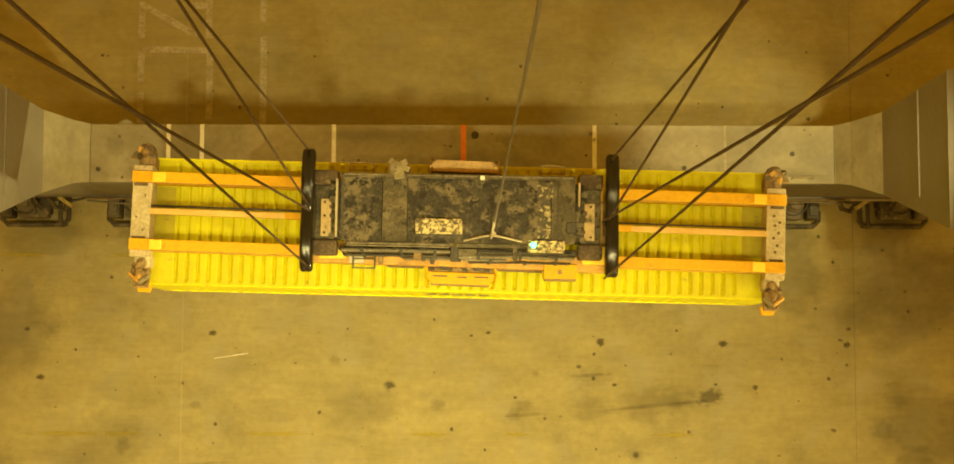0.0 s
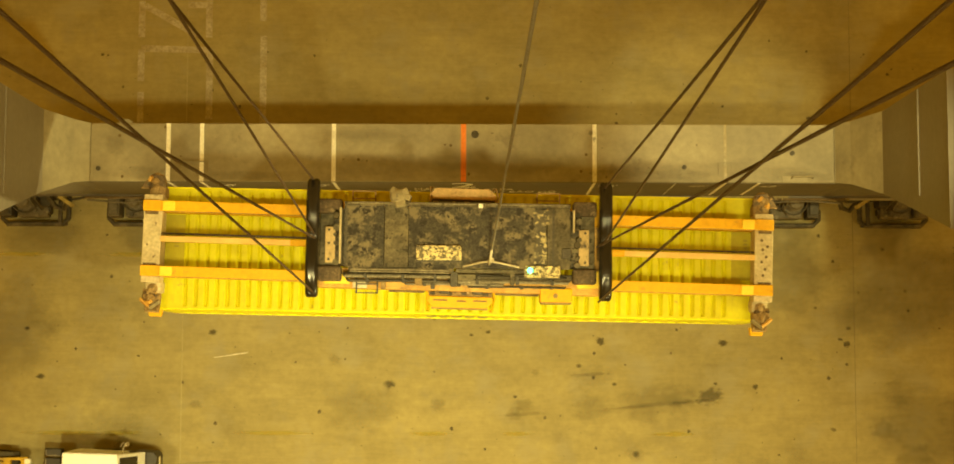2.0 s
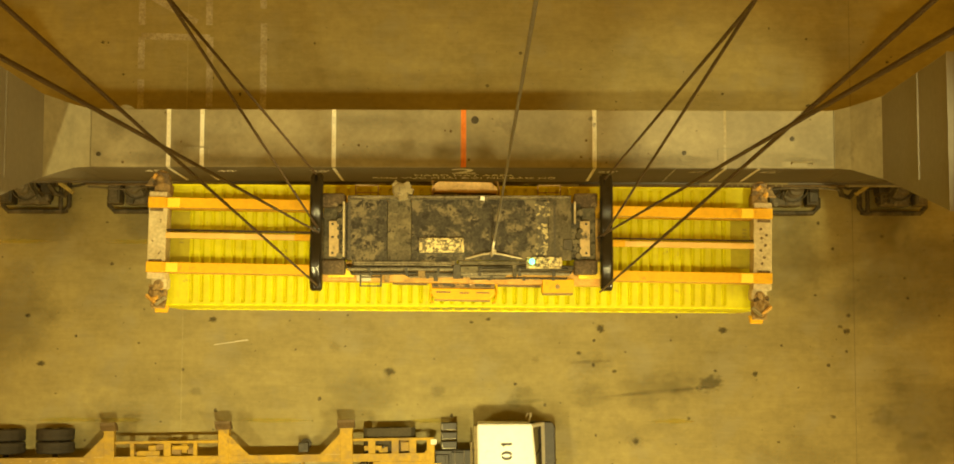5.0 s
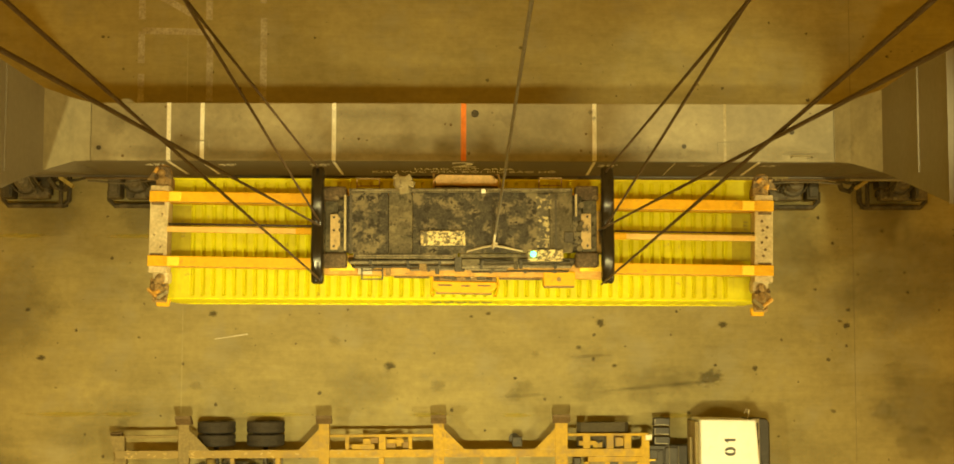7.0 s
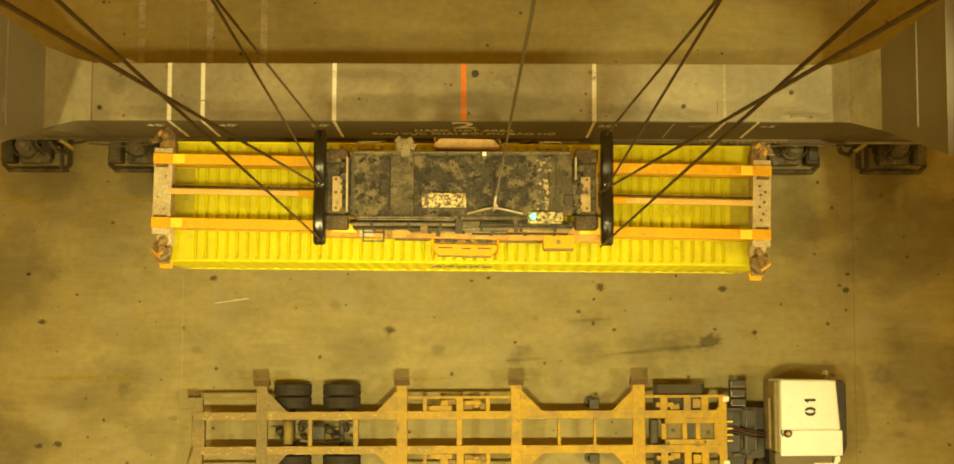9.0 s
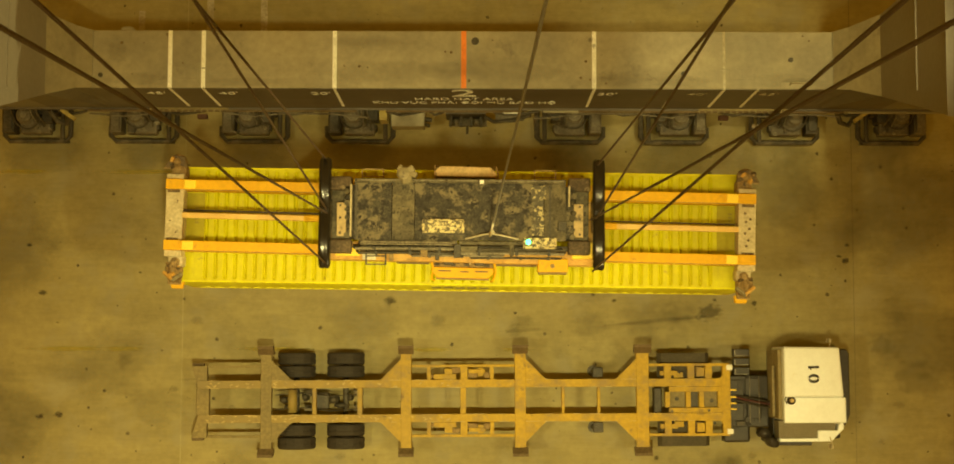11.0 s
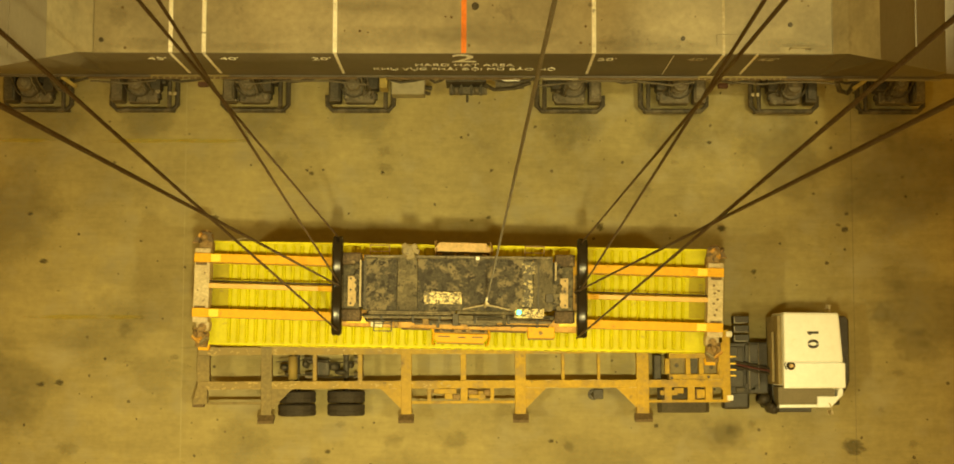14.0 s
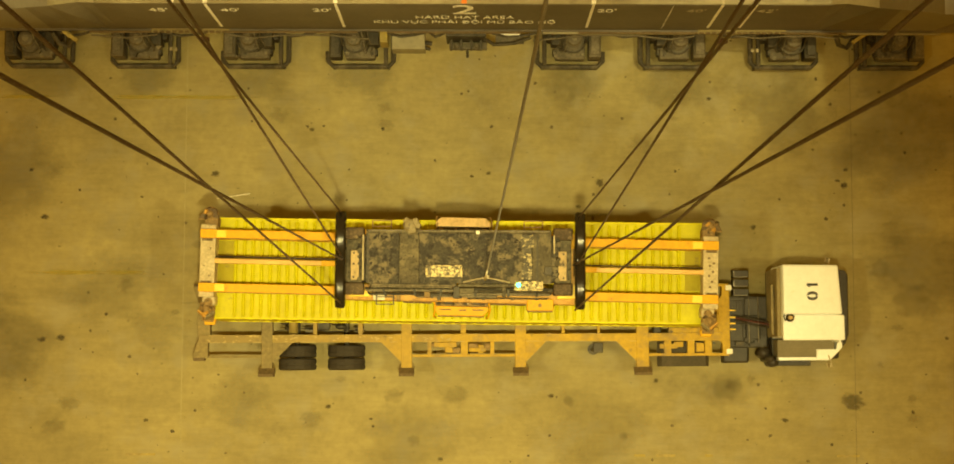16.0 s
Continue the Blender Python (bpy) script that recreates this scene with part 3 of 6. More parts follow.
    # top details: plates, lifting eye, drain spots
    for x, y in ((0.27, 1.13), (-8.6, 0.3), (7.75, 0.7), (5.2, 0.36)):
        part("bolt_cap", add_cyl(bmesh.new(), (x, y, BEAM_TOP - 0.01), (x, y, BEAM_TOP + 0.04), 0.09 if x == 0.27 else 0.055, 14), GREASE, beam, "dark bolt cap")
    rng = random.Random(12)
    for k in range(26):
        x, y, r = rng.uniform(-8.6, 8.6), rng.uniform(0.08, 1.3), rng.choice((0.015, 0.02, 0.025, 0.035))
        part("rust_spot", add_cyl(bmesh.new(), (x, y, BEAM_TOP - 0.004), (x, y, BEAM_TOP + 0.003), r, 9), GUIDE_RUST, beam)
    for x in (-6.62, 6.0):
        bm = add_box(bmesh.new(), x, x + 0.62, 0.46, 0.48, BEAM_TOP - 0.004, BEAM_TOP + 0.03)
        add_box(bm, x, x + 0.02, 0.20, 0.46, BEAM_TOP - 0.004, BEAM_TOP + 0.03)
        add_box(bm, x + 0.60, x + 0.62, 0.20, 0.46, BEAM_TOP - 0.004, BEAM_TOP + 0.03)
        part("pad_frame", bm, BEAM_GREY, beam, "welded pad frame")
    part("grab_handle", add_tube(bmesh.new(), [(7.72, 0.10, BEAM_TOP), (7.74, 0.13, BEAM_TOP + 0.12), (8.2, 0.13, BEAM_TOP + 0.12), (8.22, 0.10, BEAM_TOP)], 0.018), BEAM_GREY, beam, "welded grab handle")
    smear, soak = stain_disc(WIDE_SMEAR), stain_disc(OLD_OIL)
    for k, (x, y, w, d, disc) in enumerate(((-7.6, 0.20, 0.9, 0.20, smear), (-5.2, 0.14, 1.3, 0.14, smear), (-1.6, 0.35, 2.2, 0.34, smear), (0.9, 0.45, 2.0, 0.42, smear), (3.6, 0.20, 1.0, 0.22, smear), (4.9, 0.22, 0.6, 0.22, smear),
                                           (5.5, 0.16, 0.5, 0.20, smear), (7.6, 0.22, 0.8, 0.20, smear), (8.3, 0.14, 0.5, 0.14, smear), (7.9, 0.16, 0.4, 0.12, smear), (-8.2, 0.9, 0.25, 0.3, smear),
                                           (3.0, 1.16, 0.07, 0.07, soak), (3.08, 1.02, 0.06, 0.06, soak), (3.4, 0.3, 0.25, 0.16, smear), (-2.4, 1.1, 1.4, 0.2, smear))):
        ob = new("grime", disc)
        ob.location, ob.scale, ob.parent = (x, y, BEAM_TOP + 0.006 + 0.0006 * k), (w, d, 1), beam
        tagged(ob, "dark grime on the beam's top")
    part("rounded_cap", add_cyl(bmesh.new(), (-7.98, BEAM_BACK - 0.12, BEAM_TOP - 0.3), (-7.98, BEAM_BACK - 0.12, BEAM_TOP - 0.02), 0.22, 24), BEAM_GREY, beam, "rounded plate at the beam's back edge")
    for x0, x1, y0, y1 in ((-6.75, -6.3, 0.22, 0.48), (6.3, 6.85, 0.22, 0.50), (-8.55, -7.9, 1.18, 1.36), (7.5, 8.1, 0.02, 0.16)):
        part("doubler_plate", add_box(bmesh.new(), x0, x1, y0, y1, BEAM_TOP - 0.005, BEAM_TOP + 0.012, 0.004), BEAM_GREY, beam)
    for s in (-1, 1):
        end = 8.75 if s > 0 else 8.8
        # haunch rising from beam to leg, flaring towards the yard side
        bm = bmesh.new()
        rows = [(end, 0.0, BEAM_BACK, BEAM_TOP), (end + 0.28, -0.08, BEAM_BACK + 0.02, BEAM_TOP + 0.42), (9.5, -0.42, BEAM_BACK + 0.09, 6.6), (9.9, -0.55, BEAM_BACK + 0.1, 7.2)]
        low = [(end, 0.0, BEAM_BACK, BEAM_LOW), (end + 0.28, 0.0, BEAM_BACK, BEAM_LOW), (9.9, 0.0, BEAM_BACK, BEAM_LOW), (10.6, 0.0, BEAM_BACK, BEAM_LOW)]
        grid = []
        for (x, y0, y1, z), (lx, ly0, ly1, lz) in zip(rows, low):
            grid.append([bm.verts.new((s * lx, ly0, lz)), bm.verts.new((s * x, y0, z)), bm.verts.new((s * x, y1, z)), bm.verts.new((s * lx, ly1, lz))])
        for a, b in zip(grid, grid[1:]):
            for k in range(4):
                bm.faces.new((a[k], a[(k + 1) % 4], b[(k + 1) % 4], b[k]))
        bm.faces.new(grid[0]), bm.faces.new(grid[-1])
        bmesh.ops.recalc_face_normals(bm, faces=bm.faces)
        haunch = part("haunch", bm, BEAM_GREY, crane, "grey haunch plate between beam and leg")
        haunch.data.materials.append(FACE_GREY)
        # faces turned to the front take the darker grey
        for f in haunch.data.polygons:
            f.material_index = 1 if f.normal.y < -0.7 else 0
        part("weld_seam", add_box(bmesh.new(), min(s * end, s * (end + 0.05)), max(s * end, s * (end + 0.05)), 0.02, BEAM_BACK - 0.02, BEAM_TOP - 0.01, BEAM_TOP + 0.02), BEAM_GREY, crane)
        # leg, wider towards the yard as it rises
        bm = bmesh.new()
        prof = [(9.5, -0.42, 1.46, 6.6), (9.60, -1.57, 1.56, 11.0), (9.60, -1.60, 1.58, 11.05)]
        ring = []
        for x, y0, y1, z in prof:
            ring.append([bm.verts.new((s * x, y0, z)), bm.verts.new((s * x, y1, z)), bm.verts.new((s * 12.2, y1, z)), bm.verts.new((s * 12.2, y0, z))])
        foot = [bm.verts.new((s * 10.3, 0.0, BEAM_LOW)), bm.verts.new((s * 10.3, BEAM_BACK, BEAM_LOW)), bm.verts.new((s * 12.0, BEAM_BACK, BEAM_LOW)), bm.verts.new((s * 12.0, 0.0, BEAM_LOW))]
        ring.insert(0, foot)
        for a, b in zip(ring, ring[1:]):
            for k in range(4):
                bm.faces.new((a[k], a[(k + 1) % 4], b[(k + 1) % 4], b[k]))
        bm.faces.new(ring[0]), bm.faces.new(ring[-1])
        bmesh.ops.recalc_face_normals(bm, faces=bm.faces)
        leg = part("leg", bm, LEG_GREY, crane, "plain grey lower crane leg")
        part("upper_leg", soft(add_box(bmesh.new(), min(s * 9.9, s * 12.1), max(s * 9.9, s * 12.1), -1.45, 1.45, 11.05, 34), 0.03), LEG_GREY, leg)
        part("weld_seam", add_box(bmesh.new(), min(s * 9.53, s * 9.56), max(s * 9.53, s * 9.56), -0.75, 1.5, 9.2, 9.23), LEG_GREY, leg)
        part("flange_edge", add_box(bmesh.new(), min(s * 9.585, s * 9.63), max(s * 9.585, s * 9.63), -1.5, 1.5, 11.05, 11.09), LEG_GREY, leg)
    build_bogies(crane)
    # gear hanging under the middle of the beam
    part("rail_clamp", soft(add_box(bmesh.new(), -0.50, 0.55, -0.05, 0.7, 0.75, 1.75), 0.03), GREASE, crane, "greasy rail clamp under the beam")
    clamp = part("clamp_jaw", soft(add_box(bmesh.new(), -0.42, 0.58, -0.26, -0.06, 0.95, 1.10), 0.02), DUSTY_STEEL, crane, "dusty clamp jaw")
    for x in (-0.36, -0.10, 0.16, 0.42):
        part("clamp_rib", soft(add_box(bmesh.new(), x - 0.03, x + 0.03, -0.30, -0.05, 1.08, 1.34), 0.01), GREASE, clamp)
    for x in (-0.23, 0.30):
        part("clamp_spring", add_cyl(bmesh.new(), (x, -0.18, 1.06), (x, -0.18, 1.28), 0.075, 14), DUSTY_STEEL, clamp, "", True)
    part("clamp_pin", add_cyl(bmesh.new(), (0.06, -0.46, 1.0), (0.06, -0.24, 1.0), 0.035, 10), GREASE, clamp)
    box = part("junction_box", soft(add_box(bmesh.new(), -1.92, -1.05, -0.34, 0.12, 0.9, 1.5), 0.02), BEAM_GREY, crane, "pale grey electrical box under the beam")
    part("box_lid", soft(add_box(bmesh.new(), -1.88, -1.09, -0.30, 0.05, 1.50, 1.52), 0.006), BEAM_GREY, box)
    part("cable_gland", add_cyl(bmesh.new(), (-1.06, -0.10, 1.2), (-0.88, -0.12, 1.15), 0.06, 12), GREASE, box)
    part("cable_gland", add_cyl(bmesh.new(), (-1.06, -0.24, 1.2), (-0.92, -0.27, 1.15), 0.045, 12), GREASE, box)
    part("bracket", soft(add_box(bmesh.new(), -2.22, -2.02, -0.20, 0.1, 1.0, 1.7), 0.01), WORN_YELLOW, crane, "worn yellow bracket")
    part("grease_tray", soft(add_box(bmesh.new(), 0.80, 1.55, -0.16, 0.1, 1.30, 1.36), 0.01), DUSTY_STEEL, crane)
    # plain pale strip, its purpose not known
    part("pale_strip", soft(add_box(bmesh.new(), 0.86, 1.42, -0.10, -0.05, 2.10, 2.14), 0.006), STRIPE_WHITE, crane, "pale strip under the beam")
    part("cable_chain", add_tube(bmesh.new(), [(0.5, -0.1, 1.7), (0.75, -0.22, 1.55), (1.0, -0.2, 1.5), (1.3, -0.18, 1.55), (1.7, -0.06, 1.7)], 0.05), GREASE, crane)
    for x0, x1 in ((2.0, 4.0), (4.4, 5.9), (8.2, 9.6), (9.8, 12.2)):
        part("flange_edge", soft(add_box(bmesh.new(), x0, x1, -0.10, -0.052, 2.22, 2.32), 0.01), BEAM_GREY, crane, "pale dusty flange edge")
    for x0, x1 in ((-2.0, -1.0), (-0.9, -0.5), (0.7, 1.9), (3.7, 4.8), (6.5, 7.6), (-4.8, -3.8), (-7.7, -6.6), (-10.4, -9.6), (9.5, 10.4)):
        part("drooping_cable", add_tube(bmesh.new(), [(x0, -0.06, 2.2), ((2 * x0 + x1) / 3, -0.13, 2.08), ((x0 + 2 * x1) / 3, -0.10, 2.12), (x1, -0.05, 2.22)], 0.035), GREASE, crane)
    for x in (-6.85, 6.75):
        part("red_bracket", soft(add_box(bmesh.new(), x - 0.13, x + 0.13, -0.14, -0.02, 1.3, 1.5), 0.02), RED_RUST, crane, "rust-red bracket")
    for x, a in ((-10.15, 35), (10.15, -35)):
        part("bracket", soft(add_box(bmesh.new(), -0.22, 0.22, -0.05, 0.05, 2.10, 2.26), 0.015), WORN_YELLOW, crane, "worn pale bracket").matrix_basis = pose(x, -0.16, 0, 0, 0, -a)
        part("cable_bundle", add_tube(bmesh.new(), [(x - 0.55, 0.0, 1.9), (x - 0.42, -0.24, 1.7), (x - 0.2, -0.30, 1.6), (x - 0.05, -0.1, 1.8)], 0.07), GREASE, crane, "greasy cable bundle")
    for pts in (((1.75, 0.16), (2.3, 0.12), (3.2, 0.04), (4.4, 0.05), (5.3, 0.13), (5.9, 0.06)), ((6.9, 0.05), (7.6, 0.10), (8.2, 0.06), (8.9, 0.05), (9.6, 0.10)), ((-6.1, 0.05), (-5.4, 0.12), (-4.6, 0.05), (-3.4, 0.06), (-2.5, 0.14)), ((-9.6, 0.06), (-8.7, 0.12), (-7.9, 0.05))):
        part("draped_conduit", add_tube(bmesh.new(), [(x, -0.07 - d, 2.26 - d) for x, d in pts], 0.024), DUSTY_STEEL, crane, "pale dusty conduit draped along the flange")
    part("crane_rail", add_box(bmesh.new(), -40, 40, 0.63, 0.75, 0.0, 0.06), RAIL_STEEL, crane, "steel crane rail in the quay")


def build_bogies(crane):
    """Eight wheel bogies; those on the two halves of the beam mirror each other."""
    rng = random.Random(31)
    for k, x in enumerate((-11.47, -8.63, -5.66, -2.84, 2.83, 5.61, 8.57, 11.43)):
        j = lambda a: rng.uniform(-a, a)
        side = 1 if k < 4 else -1

        def slab(bm, x0, x1, y0, y1, z0, z1, bev=0.03):
            return add_box(bm, *((x0, x1) if side > 0 else (-x1, -x0)), y0, y1, z0, z1, bev)

        bm = slab(bmesh.new(), -0.74, 0.74, 0.30, 1.10, 0.45, 1.15, 0.05)
        slab(bm, -0.35, 0.35, 0.34, 1.04, 1.15, 1.75, 0.04)
        slab(bm, -0.66, 0.62, 0.06, 0.30, 0.30, 0.72, 0.05)
        bogie = part("bogie", bm, GREASE, crane, "dark greasy wheel bogie")
        bogie.matrix_basis = pose(x, 0, 0) @ Matrix.Diagonal((1.08, 1.06, 1, 1))
        for wx in (-0.48, 0.48):
            bm = add_cyl(bmesh.new(), (0, -0.09, 0), (0, 0.09, 0), 0.33, 28)
            add_cyl(bm, (0, -0.13, 0), (0, -0.09, 0), 0.37, 28)
            w = part("wheel", bm, RAIL_STEEL, bogie)
            w.matrix_basis = pose(wx, 0.69, 0.39)
        # upright travel motor: flange, finned body, domed fan cowl
        mx, my = side * (-0.06 + j(0.04)), 0.0 + j(0.03)
        fins = [(0.27, 0.72), (0.27, 0.80), (0.19, 0.805)]
        for q in range(4):
            fins += [(0.19, 0.84 + 0.09 * q), (0.215, 0.845 + 0.09 * q), (0.215, 0.87 + 0.09 * q), (0.19, 0.875 + 0.09 * q)]
        fins += [(0.20, 1.19), (0.195, 1.24), (0.165, 1.285), (0.10, 1.30)]
        motor = part("motor", add_lathe(bmesh.new(), mx, my, fins), DUSTY_STEEL, bogie, "dusty grey upright travel motor")
        part("fan_cap", add_cyl(bmesh.new(), (mx, my, 1.26), (mx, my, 1.315), 0.075, 16), GREASE_LIGHT, motor)
        # gear case under the motor, side cover and brake box
        part("gear_case", slab(bmesh.new(), -0.34, 0.40, -0.40, -0.06, 0.30, 0.66 + j(0.04), 0.05), DUSTY_STEEL, bogie, "dusty gear case")
        bm = slab(bmesh.new(), -0.72, -0.42, -0.40, 0.26, 0.34, 0.90 + j(0.05), 0.04)
        slab(bm, -0.68, -0.46, -0.34, 0.20, 0.90, 0.98, 0.02)
        part("side_cover", bm, DUSTY_STEEL if k % 3 else GREASE, bogie, "dusty side cover")
        bm = slab(bmesh.new(), 0.24, 0.50, -0.12 + j(0.05), 0.26, 0.40, 0.92 + j(0.08), 0.03)
        slab(bm, 0.30, 0.46, -0.30, -0.14, 0.36, 0.62, 0.03)
        part("brake_box", bm, GREASE, bogie, "dark brake box")
        for q in range(6):
            cx, cy, r = j(0.45), -0.25 + j(0.14), rng.uniform(0.025, 0.06)
            part("grease_fitting", add_cyl(bmesh.new(), (cx, cy, 0.5), (cx, cy, 0.72 + j(0.05)), r, 10), GREASE_LIGHT if (k + q) % 2 else GREASE, bogie)
        # tubular guard round the front, doubled at the inner end
        e = 0.84 * side
        bm = bmesh.new()
        add_tube(bm, [(-0.94 * e, -0.16, 0.36), (-0.94 * e, -0.40, 0.36), (-0.78 * e, -0.55, 0.36), (0.86 * e, -0.55, 0.36), (e, -0.42, 0.36), (e, 0.25, 0.36)], 0.065)
        add_tube(bm, [(0.78 * e, -0.53, 0.44), (0.78 * e, 0.25, 0.44)], 0.055)
        add_tube(bm, [(-0.74 * e, -0.53, 0.14), (0.86 * e, -0.53, 0.14)], 0.05)
        for gx in (-0.76 * e, 0.84 * e):
            add_box(bm, gx - 0.03, gx + 0.03, -0.56, -0.50, 0.0, 0.4)
        part("guard_rail", bm, GUARD_STEEL, bogie, "dark tubular guard round the wheels")
        # cable loop hanging round the motor
        ring = [(mx + side * 0.30 * math.cos(a), my - 0.02 - 0.27 * math.sin(a), 1.02 - 0.16 * math.sin(a)) for a in [math.pi * (0.05 + 0.9 * q / 10) for q in range(11)]]
        part("cable_loop", add_tube(bmesh.new(), [(ring[0][0], 0.24, 1.6)] + ring + [(ring[-1][0], 0.24, 1.6)], 0.022), GREASE, bogie, "black motor cable")
        for q in range(3):
            hx = side * (0.10 + 0.07 * q)
            part("hose", add_tube(bmesh.new(), [(hx, 0.22, 1.66), (hx + side * 0.04, -0.04, 1.40), (hx + side * (0.06 + 0.03 * q), -0.18 + j(0.03), 1.0), (hx + j(0.08), -0.22, 0.66)], 0.014), (GREASE_LIGHT, GREASE, DUSTY_STEEL)[q], bogie)
        if k in (1, 6):
            for q in (0.74, 0.86):
                part("tag_plate", soft(add_box(bmesh.new(), q * side - 0.035, q * side + 0.035, -0.24, -0.15, 0.80, 0.83), 0.01), WORN_WHITE, bogie, "pale tag plate")


build_ground()
build_stains()
build_crane()


# ---- container ----
def build_container():
    """Origin at the middle of the roof; the floor lies 2.59 m below."""
    L, W, H = 6.058 * 2 + 0.076, 2.438, 2.591
    hx, hy = L / 2, W / 2
    box = tagged(new("shipping_container"), "bright yellow corrugated steel shipping container hanging under the spreader", "container")
    # roof: shallow ribs across the width, flat margin all round
    bm = bmesh.new()
    x0, x1, y0, y1 = -hx + 0.17, hx - 0.17, -hy + 0.032, hy - 0.032
    pitch, depth = 0.209, 0.042
    xs = [(x0, 0.0)]
    n = int((x1 - x0 - 0.8) / pitch)
    start = -(n * pitch) / 2
    for k in range(n):
        a = start + k * pitch
        xs += [(a, 0.0), (a + 0.018, -0.2 * depth), (a + 0.040, -0.85 * depth), (a + 0.055, -depth), (a + 0.070, -0.85 * depth), (a + 0.092, -0.2 * depth), (a + 0.110, 0.0)]
    xs.append((x1, 0.0))
    rows = []
    for y, f in ((y0, 0), (y0 + 0.03, 0), (y0 + 0.055, 0.6), (y0 + 0.08, 1), (y1 - 0.08, 1), (y1 - 0.055, 0.6), (y1 - 0.03, 0), (y1, 0)):
        rows.append([bm.verts.new((x, y, -0.012 + z * f)) for x, z in xs])
    for a, b in zip(rows, rows[1:]):
        for k in range(len(xs) - 1):
            bm.faces.new((a[k], a[k + 1], b[k + 1], b[k]))
    under = bmesh.ops.extrude_face_region(bm, geom=list(bm.faces))
    bmesh.ops.translate(bm, vec=(0, 0, -0.03), verts=[v for v in under["geom"] if isinstance(v, bmesh.types.BMVert)])
    bmesh.ops.recalc_face_normals(bm, faces=bm.faces)
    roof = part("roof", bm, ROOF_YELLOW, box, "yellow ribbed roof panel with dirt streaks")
    for s in (-1, 1):
        # duller flat sheet between the beams at each roof end
        part("end_sheet", add_box(bmesh.new(), min(s * 5.42, s * 5.86), max(s * 5.42, s * 5.86), -0.42, 0.66, -0.012, -0.006), END_SHEET, roof, "dull flat sheet near the roof's ends")
    for x, y, n in ((-5.62, 0.02, 5), (5.66, 0.05, 5)):
        for k in range(n):
            part("stencil_bar", add_box(bmesh.new(), x, x + 0.08, y + 0.075 * k, y + 0.075 * k + 0.04, -0.011, -0.002), STENCIL, roof, "faded stencilled mark")
    # side walls: deep trapezoid ribs
    for s in (-1, 1):
        bm = bmesh.new()
        pts = [(-hx + 0.16, 0.0)]
        n2 = int((L - 0.5) / 0.278)
        st = -(n2 * 0.278) / 2
        for k in range(n2):
            a = st + k * 0.278
            pts += [(a, 0.0), (a + 0.068, 0.018), (a + 0.139, 0.018), (a + 0.207, 0.0)]
        pts.append((hx - 0.16, 0.0))
        top, low = -0.06, -H + 0.15
        for (a, da), (b, db) in zip(pts, pts[1:]):
            f = [bm.verts.new((x, s * (hy - 0.006 - d), z)) for x, d, z in ((a, da, low), (b, db, low), (b, db, top), (a, da, top))]
            bm.faces.new(f)
        bmesh.ops.remove_doubles(bm, verts=bm.verts, dist=1e-4)
        ex = bmesh.ops.extrude_face_region(bm, geom=list(bm.faces))
        bmesh.ops.translate(bm, vec=(0, -s * 0.01, 0), verts=[v for v in ex["geom"] if isinstance(v, bmesh.types.BMVert)])
        bmesh.ops.recalc_face_normals(bm, faces=bm.faces)
        wall = part("side_wall", bm, CONTAINER_YELLOW, box, "yellow corrugated side wall")
        for k in range(5):
            part("logo_bar", add_box(bmesh.new(), -0.62 + 0.26 * k, -0.42 + 0.26 * k, min(s * (hy - 0.004), s * (hy + 0.002)), max(s * (hy - 0.004), s * (hy + 0.002)), -1.35 + 0.1 * (k % 2), -0.95 + 0.1 * (k % 2)), CONTAINER_GREY, wall, "faded dark logo shape")
        part("top_rail", add_box(bmesh.new(), -hx + 0.16, hx - 0.16, min(s * (hy - 0.034), s * hy), max(s * (hy - 0.034), s * hy), -0.085, -0.008, 0.006), CONTAINER_YELLOW, box)
        part("bottom_rail", add_box(bmesh.new(), -hx + 0.16, hx - 0.16, min(s * (hy - 0.07), s * (hy + 0.004)), max(s * (hy - 0.07), s * (hy + 0.004)), -H + 0.01, -H + 0.15, 0.006), CONTAINER_YELLOW, box)
    floor_bm = add_box(bmesh.new(), -hx + 0.1, hx - 0.1, -hy + 0.07, hy - 0.07, -H + 0.02, -H + 0.16)
    part("underframe", floor_bm, GUIDE_RUST, box, "dark container floor and cross members")
    # closed end and door end
    for s in (-1, 1):
        part("end_rail", add_box(bmesh.new(), min(s * (hx - 0.17), s * hx), max(s * (hx - 0.17), s * hx), -hy + 0.16, hy - 0.16, -0.10, -0.004, 0.006), CONTAINER_YELLOW, box)
        part("sill_rail", add_box(bmesh.new(), min(s * (hx - 0.1), s * hx), max(s * (hx - 0.1), s * hx), -hy + 0.16, hy - 0.16, -H + 0.01, -H + 0.15, 0.006), CONTAINER_YELLOW, box)
